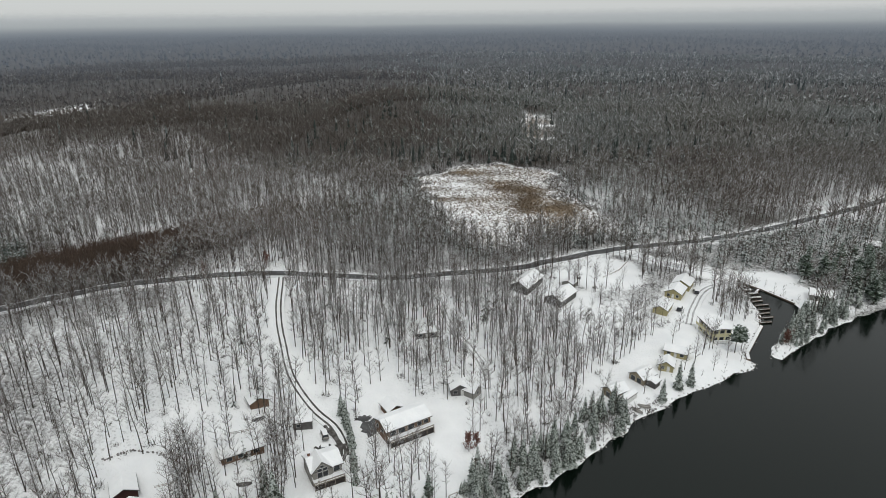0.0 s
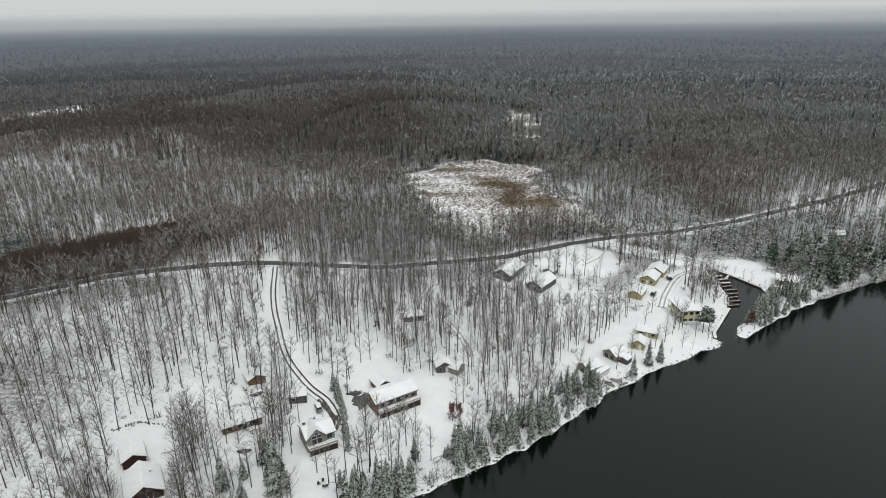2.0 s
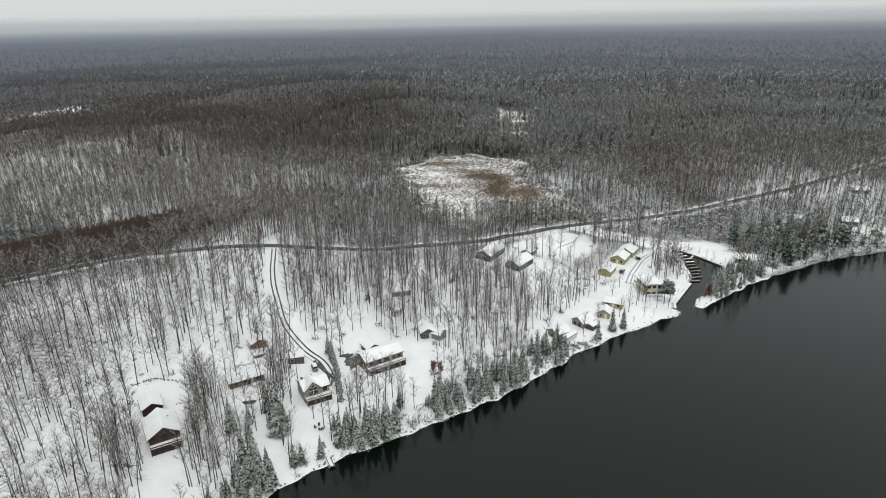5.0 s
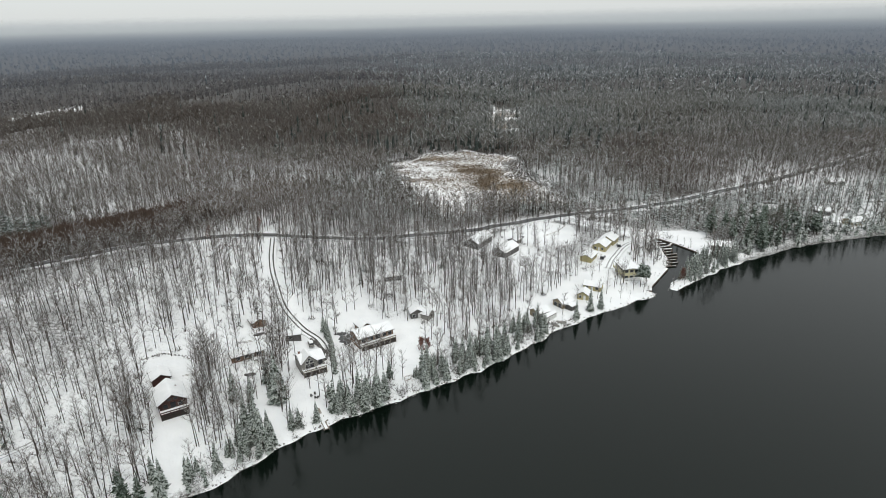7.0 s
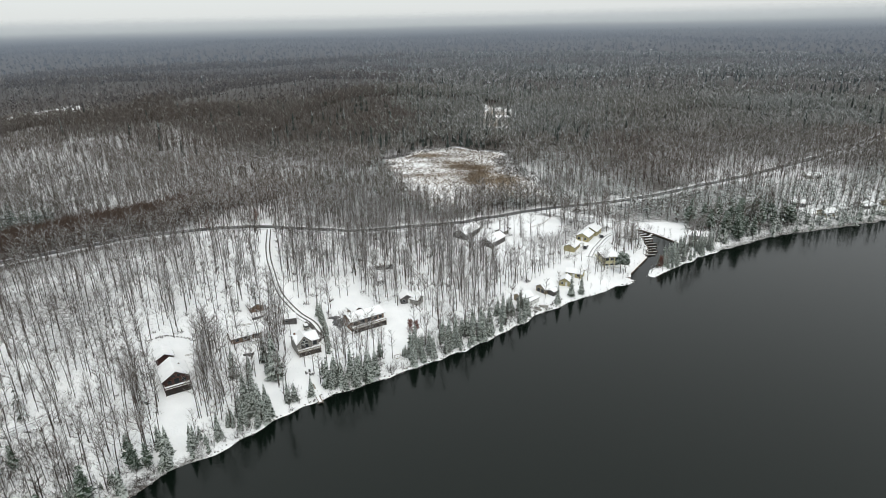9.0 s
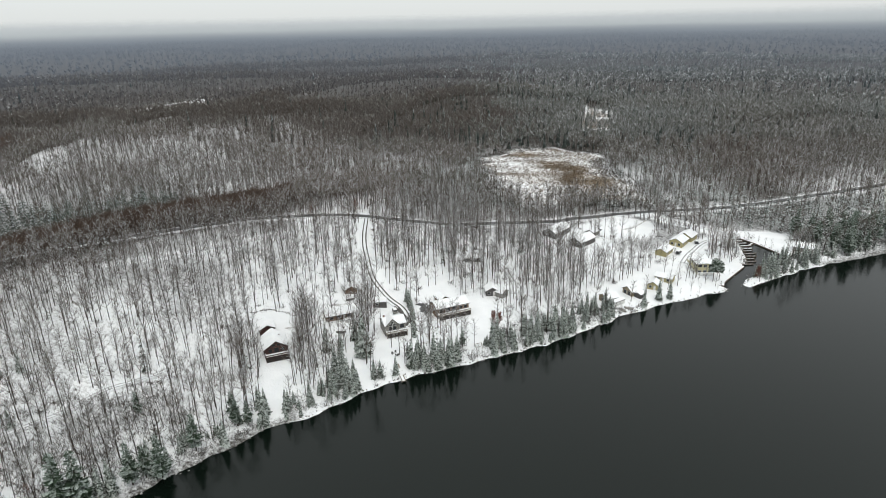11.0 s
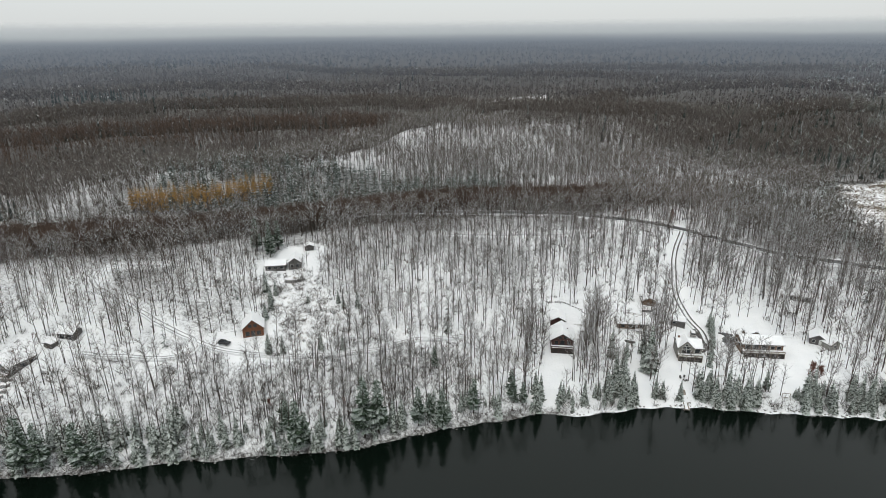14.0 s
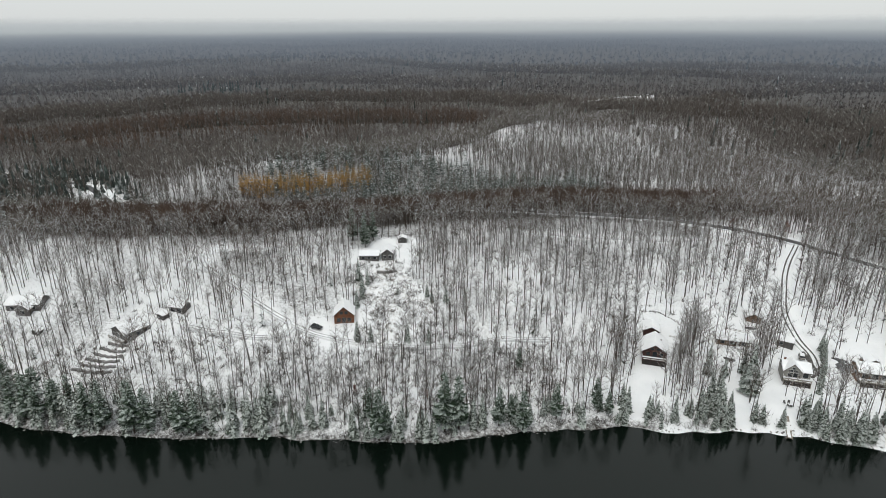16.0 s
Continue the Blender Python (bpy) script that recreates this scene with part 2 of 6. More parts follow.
def shared(name, me, parent, at):
    ob = new(name, me)
    ob.parent = parent
    ob.matrix_basis = at
    return ob


def box(bm, x0, x1, y0, y1, z0, z1, bevel=0.0, mat=0):
    made = bmesh.ops.create_cube(bm, size=1)["verts"]
    for v in made:
        v.co = ((x0 + x1) / 2 + v.co.x * (x1 - x0), (y0 + y1) / 2 + v.co.y * (y1 - y0), (z0 + z1) / 2 + v.co.z * (z1 - z0))
    faces = {f for v in made for f in v.link_faces}
    for f in faces:
        f.material_index = mat
    if bevel:
        edges = {e for f in faces for e in f.edges}
        bmesh.ops.bevel(bm, geom=list(edges), offset=bevel, segments=1, affect="EDGES")
    return bm


def boxed(*a, **k):
    return box(bmesh.new(), *a, **k)


def prism(bm, outline, y0, y1):
    """A closed solid with the given outline in x and z, from y0 to y1."""
    a = [bm.verts.new((x, y0, z)) for x, z in outline]
    b = [bm.verts.new((x, y1, z)) for x, z in outline]
    bm.faces.new(a)
    bm.faces.new(b[::-1])
    for i in range(len(a)):
        j = (i + 1) % len(a)
        bm.faces.new((a[j], a[i], b[i], b[j]))
    bmesh.ops.recalc_face_normals(bm, faces=bm.faces)
    return bm


def empty(name, x, y, z, rz=0):
    ob = new(name)
    ob.empty_display_size = 0.5
    ob.matrix_basis = pose(x, y, z, 0, 0, rz)
    return ob


# ---- lie of the land ----
SHORE = [(900, 430), (520, 330), (380, 285), (300, 262), (247, 246), (208, 236), (190, 231), (171, 221), (153, 212), (138, 203),
         (116, 187), (108, 181), (104, 182), (114, 195), (123, 205), (132, 215), (137, 224), (134, 234), (122, 251), (120.5, 246),
         (120.5, 232), (118.5, 219), (112, 205), (97, 184.5), (95.5, 180), (98.5, 177), (86, 170), (63, 157), (46, 145), (26, 127), (14, 118),
         (-16, 100), (-34, 90), (-46, 80), (-57, 67), (-69, 59), (-88, 36), (-102, 14), (-112, 3), (-140, -23), (-159, -44),
         (-186, -68), (-203, -79), (-260, -125), (-420, -230), (-900, -420), (-1200, -900), (900, -900), (1500, -300)]


def smooth(a, b, v):
    u = np.clip((v - a) / (b - a), 0, 1)
    return u * u * (3 - 2 * u)


def inland(x, y):
    """Metres from the waterline, positive on land."""
    p = np.array(SHORE, float)
    q = np.roll(p, -1, 0)
    best = np.full(np.shape(x), 1e9)
    inside = np.zeros(np.shape(x), bool)
    for (ax, ay), (bx, by) in zip(p, q):
        ux, uy = bx - ax, by - ay
        k = np.clip(((x - ax) * ux + (y - ay) * uy) / (ux * ux + uy * uy), 0, 1)
        best = np.minimum(best, np.hypot(x - ax - k * ux, y - ay - k * uy))
        if ay != by:
            cross = ax + (y - ay) / (by - ay) * ux
            inside ^= ((ay > y) != (by > y)) & (x < cross)
    return np.where(inside, -best, best)


def waves(x, y, size, seed):
    """Smooth noise in -1..1 from a few crossed sine waves."""
    r = np.random.RandomState(seed)
    total = 0
    for _ in range(6):
        a, ph, k = r.uniform(0, 6.283), r.uniform(0, 6.283), r.uniform(0.6, 1.7) * 6.283 / size
        total = total + np.sin((x * np.cos(a) + y * np.sin(a)) * k + ph)
    return total / 3.2


# long wooded ridges inland: bearings, ranges of the crest, heights, and the widths of the near face and of the back
RIDGES = [
    ((-78, -72, -65, -59, -50, -45, -42, -37, -32, -27, -22, -18, -12), (440, 445, 448, 444, 446, 500, 565, 655, 700, 715, 725, 745, 750),
     (0, 9, 14, 15, 16, 17, 18, 19, 19, 18, 16, 11, 0), (70, 75, 85, 90, 95, 120, 150, 185, 200, 200, 180, 150, 120), 75),
    ((-88, -80, -73, -66, -58, -47, -43, -39), (640, 640, 632, 630, 620, 606, 610, 620), (9, 12, 15, 17, 18, 17, 8, 0), (80, 80, 80, 80, 80, 70, 60, 60), 80),
    ((-96, -88, -80, -76, -67, -62, -48, -42, -37, -31), (780, 775, 767, 763, 814, 826, 795, 780, 775, 770), (14, 16, 17, 17, 18, 18, 16, 14, 10, 0), (85,) * 10, 110),
    ((-27, -24, -20, -18, -15, -12, -8, -4, 1), (810, 838, 905, 920, 1010, 1030, 1085, 1085, 1090), (0, 15, 20, 22, 22, 22, 20, 13, 0), (100,) * 9, 120),
    ((-18, -16, -14, -12, -9, -5, 0, 5, 10), (560, 565, 580, 630, 702, 770, 800, 810, 815), (0, 1, 5, 13, 19, 19, 16, 9, 0), (110, 110, 110, 105, 100, 95, 100, 110, 110), 130),
    ((-95, -80, -73, -61, -55, -47, -36, -27, -20, -12), (1480, 1500, 1520, 1700, 1640, 1290, 1200, 1200, 1250, 1330), (22, 24, 24, 24, 24, 24, 24, 22, 14, 0), (170,) * 10, 200),
    ((-95, -80, -60, -45, -30, -15, 0, 20, 50), (1050, 1080, 1120, 1010, 1520, 1480, 1560, 1500, 1400), (16, 18, 17, 12, 18, 20, 22, 18, 14), (150,) * 9, 160),
    ((12, 18, 25, 32, 40, 50), (560, 640, 700, 720, 700, 700), (0, 6, 9, 11, 12, 12), (140,) * 6, 120),
    ((2, 10, 20, 30, 40, 50), (1000, 1020, 1080, 1060, 1000, 980), (0, 10, 13, 15, 16, 16), (150,) * 6, 150),
]


def bearing(x, y):
    """Degrees from north and metres, seen from the middle of the lake."""
    return np.degrees(np.arctan2(x, y + 60)), np.hypot(x, y + 60)


def uplands(x, y):
    a, r = bearing(x, y)
    r = r + 9 * waves(x, y, 150, 52)
    top = 0
    for bearings, ranges, tall, face, back in RIDGES:
        u = r - np.interp(a, bearings, ranges)
        k = np.interp(a, bearings, tall)
        f = np.interp(a, bearings, face)
        top = np.maximum(top, k * np.where(u < 0, smooth(-1, 0, u / f), 1 - 0.8 * smooth(0, 1, u / back)))
    return top


def brow_line(x, s):
    """Metres inland, counted so that the brow of the slope lies on one value all along; it nears the water westward."""
    return s + np.interp(x, [-310, -272, -250, -212], [38, 24, 10, 0])


def height(x, y):
    x, y = np.asarray(x, float), np.asarray(y, float)
    s = inland(x, y)
    s = s + 1.3 * waves(x, y, 14, 3) * smooth(0, 6, np.abs(s) + 3)
    west = 1 - smooth(-95, -10, x + 0.12 * (y - 120))
    slope = 6.5 + 10.5 * west
    top = smooth(8, 134, brow_line(x, s) - 4)
    fall = smooth(170, 242, brow_line(x, s))
    land = 1.5 * (1 - np.exp(-np.maximum(s, 0) / 4)) + slope * top - (slope - 6.5) * 1.25 * fall
    far = np.hypot(x, y + 40)
    roll = uplands(x, y) * (1 + 0.10 * waves(x, y, 210, 8)) + smooth(300, 500, far) * 2.2 * waves(x, y, 120, 5)
    roll = roll + smooth(1200, 3200, far) * (16 + 13 * waves(x, y, 1300, 9) + 6 * waves(x, y, 520, 19))
    dip = -5.5 * np.exp(-(((x - 25) / 75) ** 2 + ((y - 375) / 75) ** 2))
    land = land + (roll + dip) * smooth(150, 260, s) + 0.25 * waves(x, y, 23, 11) * smooth(2, 15, s)
    return np.where(s > 0, land, np.maximum(0.3 * s, -4))


def h(x, y):
    return float(height(np.array([float(x)]), np.array([float(y)]))[0])


def axis(lo, hi, step, end_lo, end_hi, grow=1.075):
    mid = list(np.arange(lo, hi + step, step))
    d, v, up = step, mid[-1], []
    while v < end_hi:
        d *= grow
        v += d
        up.append(v)
    d, v, down = step, lo, []
    while v > end_lo:
        d *= grow
        v -= d
        down.append(v)
    return np.array(down[::-1] + mid + up)


def near_line(x, y, line):
    best = np.full(np.shape(x), 1e9)
    for (ax, ay), (bx, by) in zip(line[:-1], line[1:]):
        ux, uy = bx - ax, by - ay
        k = np.clip(((x - ax) * ux + (y - ay) * uy) / (ux * ux + uy * uy), 0, 1)
        best = np.minimum(best, np.hypot(x - ax - k * ux, y - ay - k * uy))
    return best


def in_polygon(x, y, poly):
    inside = np.zeros(np.shape(x), bool)
    for (ax, ay), (bx, by) in zip(poly, poly[1:] + poly[:1]):
        if ay != by:
            inside ^= ((ay > y) != (by > y)) & (x < ax + (y - ay) / (by - ay) * (bx - ax))
    return inside


# ---- plan: roads, drives and clearings ----
ROAD = [(-900, -140), (-650, -50), (-570, -17), (-530, 9), (-488, 20), (-440, 20), (-400, 15), (-368, 14), (-340, 28), (-318, 52), (-290, 90), (-240, 140), (-178, 183), (-142, 207), (-103, 218),
        (-66, 230), (-24, 241), (17, 251), (46, 268), (76, 285), (104, 293), (163, 310), (210, 331), (267, 362), (340, 410), (520, 540), (900, 800)]
DRIVE_A = [(-79, 221), (-73, 192), (-66.5, 172.5), (-61, 159), (-52.5, 146.7), (-44.5, 139), (-40.5, 132), (-39.5, 128)]
DRIVE_B = [(-47.5, 234), (-46, 220), (-44.5, 203)]
DRIVE_C = [(-15, 221), (-9.5, 198), (-2.4, 183), (1.8, 169), (2, 160)]
DRIVE_M = [(76, 284), (100, 268), (122, 254), (103, 238), (91, 220), (84, 206)]
TRACK_W = [(-245, 36), (-262, 20), (-258, 10), (-245, 7), (-233, 9), (-204, 11.5), (-190, 13.5), (-184.5, 9), (-189, 1), (-200, -7), (-214, -16)]
TRACK_X = [(-188, 14), (-174, 18), (-164, 24), (-150, 33.5), (-136, 49), (-128, 64), (-114, 80)]
LOOP = [(-176, 139), (-150, 157), (-129, 174), (-118, 184), (-111.5, 193), (-110, 201), (-112, 211)]
BOG = [(-37, 433), (-7, 455), (37, 470), (72, 435), (64, 385), (84, 328), (90, 303), (40, 300), (14, 268), (-8, 292), (-20, 345)]
BOG_N = [(62, 584), (97, 578), (92, 634), (110, 665), (110, 712), (78, 716), (72, 650)]
BOG_W = [(-545, 690), (-498, 672), (-486, 732), (-488, 826), (-494, 868), (-522, 850), (-520, 760)]
LARCHES = [(-369, 89), (-353, 115), (-328, 149)]
RIDGE = [(-358, 134), (-325, 155), (-286, 187), (-256, 218), (-232, 250)]
FIELD = [(38, 250), (50, 266), (75, 271), (82, 252), (66, 224), (48, 232)]
CLEAR = [  # x, y, x, y, radius
    (-90, 114, -80, 94, 7.5), (-78, 88, -71, 63, 4.6), (-84, 131, -64, 133, 8), (-57, 98, -47, 82, 4.2), (-45, 116, -41, 134, 8.5),
    (-53, 139, -50, 141, 6), (-38, 172, -30, 150, 6.5), (-28, 146, -12, 143, 9.5), (-22, 126, -10, 118, 6), (-9, 158, -3, 157, 3.4),
    (-24, 189, -13, 190, 4), (24, 226, 30, 236, 8), (34, 216, 44, 225, 7), (38, 155, 60, 176, 8), (60, 176, 90, 208, 8.5), (90, 206, 92, 232, 8),
    (96, 186, 104, 200, 8), (110, 256, 146, 250, 5.5), (56, 160, 97, 184, 7), (120, 256, 76, 282, 4), (136, 246, 146, 228, 6), (-174, 30, -166, 21, 8), (-183, 17, -178, 20, 5),
    (-160, 46, -188, 56, 13), (-206, 64, -198, 72, 10), (-212, 78, -206, 88, 6), (-224, -33, -222, -28, 8.5), (-216, -46, -212, -42, 6),
    (-226, -14, -222, -10, 5.5), (-268, -62, -262, -56, 8.5), (233, 277, 240, 259, 5), (271, 271, 300, 275, 5), (272, 333, 278, 335, 5), (-46, 103, -38, 93, 4.5), (-42, 108, -39, 118, 5.5), (-28, 129, -10, 134, 5), (-70, 118, -62, 116, 5.5), (-30, 117, -8, 126, 6.5)]


def open_ground(x, y):
    """True where no wood grows: roads, yards, fields, marshes."""
    free = near_line(x, y, ROAD) < np.where(x < -110, 2.6, 4.0)
    for line, r in ((DRIVE_A, 3.6), (DRIVE_B, 2.6), (DRIVE_C, 2.6), (DRIVE_M, 3.4), (TRACK_W, 1.9), (TRACK_X, 1.7), (LOOP, 1.8)):
        free |= near_line(x, y, line) < r
    for ax, ay, bx, by, r in CLEAR:
        free |= near_line(x, y, [(ax, ay), (bx + 0.01, by)]) < r
    free |= near_line(x, y, [(-488, 24), (-451, 28), (-405, 24), (-380, 18)]) < 3.5
    wx, wy = x + 4 * waves(x, y, 30, 61) + 2 * waves(x, y, 11, 62), y + 6 * waves(x, y, 34, 63) + 3 * waves(x, y, 13, 64)
    for poly in (BOG, BOG_N, BOG_W, FIELD):
        free |= in_polygon(wx, wy, poly)
    return free


def wooded(x, y):
    """True where trees may stand: dry land that is not open and not the mown bank below the road bend."""
    return (inland(x, y) > 3) & ~open_ground(x, y) & (near_line(x, y, [(-482, 9), (-440, 10), (-400, 4), (-372, 2)]) > 4.5)


# ---- ground and lake ----
gx, gy = axis(-330, 330, 3.0, -5200, 5200), axis(-110, 475, 3.0, -5200, 5200)
mx, my = np.meshgrid(gx, gy)
mz = height(mx, my)
for line, r in ((ROAD, 6.0), (DRIVE_A, 4.0), (DRIVE_B, 3.5), (DRIVE_C, 3.5), (DRIVE_M, 4.2), (TRACK_W, 3.2), (TRACK_X, 3.0), (LOOP, 3.0)):
    mz = mz - 0.35 * (1 - smooth(r * 0.6, r + 1.5, near_line(mx, my, line)))
nx, ny = len(gx), len(gy)
idx = np.arange(nx * ny).reshape(ny, nx)
quads = np.stack([idx[:-1, :-1], idx[:-1, 1:], idx[1:, 1:], idx[1:, :-1]], -1).reshape(-1, 4)
ground_mesh = mesh_of("ground", np.stack([mx, my, mz], -1).reshape(-1, 3), quads, [GROUND])
ground_mesh.polygons.foreach_set("use_smooth", np.ones(len(quads), bool))
away = np.hypot(mx, my + 40)
east = smooth(-130, -50, mx + 0.12 * (my - 300)) * smooth(210, 245, my) * smooth(260, 150, mx)
litter = 0.34 + 0.50 * east + 0.10 * smooth(280, 380, away) * smooth(640, 470, away) - 0.10 * smooth(80, 140, mx) * (0.75 + 0.4 * waves(mx, my, 70, 47)) * smooth(1000, 600, away)
litter = litter + 0.10 * waves(mx, my, 60, 21) - 0.12 * smooth(280, 380, away) + 0.10 * waves(mx, my, 95, 71) + 0.50 * smooth(450, 610, away + 95 * smooth(-46, -40, bearing(mx, my)[0]) * smooth(-16, -23, bearing(mx, my)[0]) * -1) + 0.15 * smooth(800, 1100, away) + 0.5 * smooth(1250, 1900, away)
litter = litter + 0.10 * smooth(-60, 60, mx) * smooth(400, 520, away) + 0.30 * smooth(120, 170, mx) * smooth(230, 250, my) + 0.15 * (1 - smooth(30, 60, near_line(mx, my, RIDGE + LARCHES)))
litter = np.where(open_ground(mx, my), 0.0, litter)
inner = inland(mx, my)
litter = litter + np.where(open_ground(mx, my), 0, 0.85) * smooth(150, 168, brow_line(mx, inner)) * (1 - smooth(232, 255, brow_line(mx, inner))) * smooth(-100, -150, mx)
litter = litter + np.where(open_ground(mx, my), 0, 1) * (0.12 * smooth(15, 40, inner) + 0.26 * smooth(60, 140, inner)) * smooth(-85, -125, mx)
litter = np.where(inner < 3, np.where((mx < -60) | (mx > 150), 0.95, 0.35), litter)
bog = in_polygon(mx + 4 * waves(mx, my, 30, 61), my + 6 * waves(mx, my, 34, 63), BOG) | in_polygon(mx + 9 * waves(mx, my, 60, 61), my + 14 * waves(mx, my, 50, 63), BOG_N) | in_polygon(mx, my, BOG_W)
marsh = bog * (0.73 + 0.48 * np.exp(-(((mx - 42 + 0.30 * (my - 365) + 7 * waves(mx, my, 45, 44)) / 16) ** 2 + ((my - 365) / 46) ** 2)) + 0.22 * np.exp(-(((mx - 25) / 45) ** 2 + ((my - 455) / 14) ** 2)) + 0.22 * (my > 520) + 0.14 * waves(mx, my, 38, 43))
marsh = np.maximum(marsh, 0.62 * (near_line(mx, my, [(-160, 46), (-188, 56)]) < 15))
for name, values in (("litter", litter), ("marsh", marsh)):
    wide_ = np.pad(values, 1, mode="edge")
    values = 0.4 * values + 0.15 * (wide_[2:, 1:-1] + wide_[:-2, 1:-1] + wide_[1:-1, 2:] + wide_[1:-1, :-2])
    a = ground_mesh.attributes.new(name, "FLOAT", "POINT")
    a.data.foreach_set("value", np.asarray(values, np.float32).ravel())
tagged(new("ground", ground_mesh), "snow-covered rolling ground with leaf litter showing through", "ground", kind="structure")

lake = bmesh.new()
ring = [lake.verts.new(p) for p in ((-1600, -1100, 0), (1700, -1100, 0), (1700, 460, 0), (-1600, 460, 0))]
lake.faces.new(ring)
tagged(part("water", lake, WATER), "dark still lake water with faint ripples", "lake", kind="structure")


def haze_ring(radius, z0, z1, strength, low, high, lift_by):
    """A see-through glowing ring that paints distance haze and joins land to sky."""
    m = bpy.data.materials.new("glowing_haze")
    m.use_nodes = True
    n, l = m.node_tree.nodes, m.node_tree.links
    n.clear()
    out = n.new("ShaderNodeOutputMaterial")
    geo = n.new("ShaderNodeNewGeometry")
    sep = n.new("ShaderNodeSeparateXYZ")
    l.new(geo.outputs["Position"], sep.inputs[0])
    tex = n.new("ShaderNodeTexNoise")
    tex.inputs["Scale"].default_value, tex.inputs["Detail"].default_value = 0.0009, 4
    wide = n.new("ShaderNodeMapping")
    wide.inputs["Scale"].default_value = (1, 1, 14)
    l.new(geo.outputs["Position"], wide.inputs["Vector"])
    l.new(wide.outputs[0], tex.inputs["Vector"])
    lift = n.new("ShaderNodeMath")
    lift.operation = "MULTIPLY_ADD"
    lift.inputs[1].default_value = lift_by
    l.new(tex.outputs["Fac"], lift.inputs[0])
    l.new(sep.outputs["Z"], lift.inputs[2])
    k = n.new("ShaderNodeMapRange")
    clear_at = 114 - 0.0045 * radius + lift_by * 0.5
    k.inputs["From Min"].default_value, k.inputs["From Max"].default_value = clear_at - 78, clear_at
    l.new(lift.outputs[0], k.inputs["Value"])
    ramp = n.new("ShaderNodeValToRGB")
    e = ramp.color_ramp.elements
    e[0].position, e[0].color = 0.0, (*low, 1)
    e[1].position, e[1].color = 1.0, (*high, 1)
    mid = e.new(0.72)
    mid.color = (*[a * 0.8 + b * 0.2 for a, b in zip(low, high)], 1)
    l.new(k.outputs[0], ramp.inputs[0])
    # the haze is an emission colour, bluish low down and paler towards the sky
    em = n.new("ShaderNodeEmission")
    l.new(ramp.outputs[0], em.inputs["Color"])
    clear = n.new("ShaderNodeBsdfTransparent")
    mix = n.new("ShaderNodeMixShader")
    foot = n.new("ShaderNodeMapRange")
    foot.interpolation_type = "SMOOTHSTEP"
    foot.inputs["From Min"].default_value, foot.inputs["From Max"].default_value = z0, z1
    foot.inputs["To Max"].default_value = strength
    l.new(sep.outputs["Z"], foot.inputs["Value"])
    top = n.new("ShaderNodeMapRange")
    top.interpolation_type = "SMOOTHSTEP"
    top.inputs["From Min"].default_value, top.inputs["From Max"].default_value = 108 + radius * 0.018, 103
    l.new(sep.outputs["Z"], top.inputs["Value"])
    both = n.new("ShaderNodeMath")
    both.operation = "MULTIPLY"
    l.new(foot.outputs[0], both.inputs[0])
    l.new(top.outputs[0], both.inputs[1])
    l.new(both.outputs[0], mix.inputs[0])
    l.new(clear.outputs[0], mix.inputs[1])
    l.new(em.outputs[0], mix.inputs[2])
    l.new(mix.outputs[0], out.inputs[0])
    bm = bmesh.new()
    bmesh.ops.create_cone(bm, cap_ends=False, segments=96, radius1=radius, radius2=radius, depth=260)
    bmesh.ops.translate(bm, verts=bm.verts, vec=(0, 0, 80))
    ob = tagged(part("backdrop", bm, m), "glowing see-through sheet painted as distance haze", "mist", kind="structure")
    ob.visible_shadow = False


# glowing sheets at six distances, added to veil the farther woods with haze
haze_ring(4650, 10, 50, 1.0, (0.122, 0.148, 0.196), (0.54, 0.565, 0.575), 55)
haze_ring(3500, 5, 60, 0.55, (0.122, 0.148, 0.196), (0.50, 0.53, 0.55), 50)
haze_ring(2500, 0, 70, 0.42, (0.122, 0.146, 0.190), (0.48, 0.51, 0.53), 60)
haze_ring(1750, 0, 75, 0.36, (0.138, 0.162, 0.205), (0.40, 0.43, 0.45), 40)
haze_ring(820, 0, 70, 0.21, (0.135, 0.162, 0.205), (0.32, 0.35, 0.37), 30)
haze_ring(1200, 0, 75, 0.28, (0.138, 0.162, 0.205), (0.36, 0.39, 0.41), 40)


# ---- roads and drives ----
def smooth_line(line, step):
    pts = [Vector((*p, 0)) for p in line]
    pts = [pts[0] * 2 - pts[1], *pts, pts[-1] * 2 - pts[-2]]
    out = []
    for i in range(1, len(pts) - 2):
        a, b, c, d = pts[i - 1:i + 3]
        n = max(2, int((c - b).length / step))
        for k in range(n):
            u = k / n
            out.append(0.5 * (2 * b + (c - a) * u + (2 * a - 5 * b + 4 * c - d) * u * u + (3 * b - a - 3 * c + d) * u ** 3))
    out.append(pts[-2])
    return out


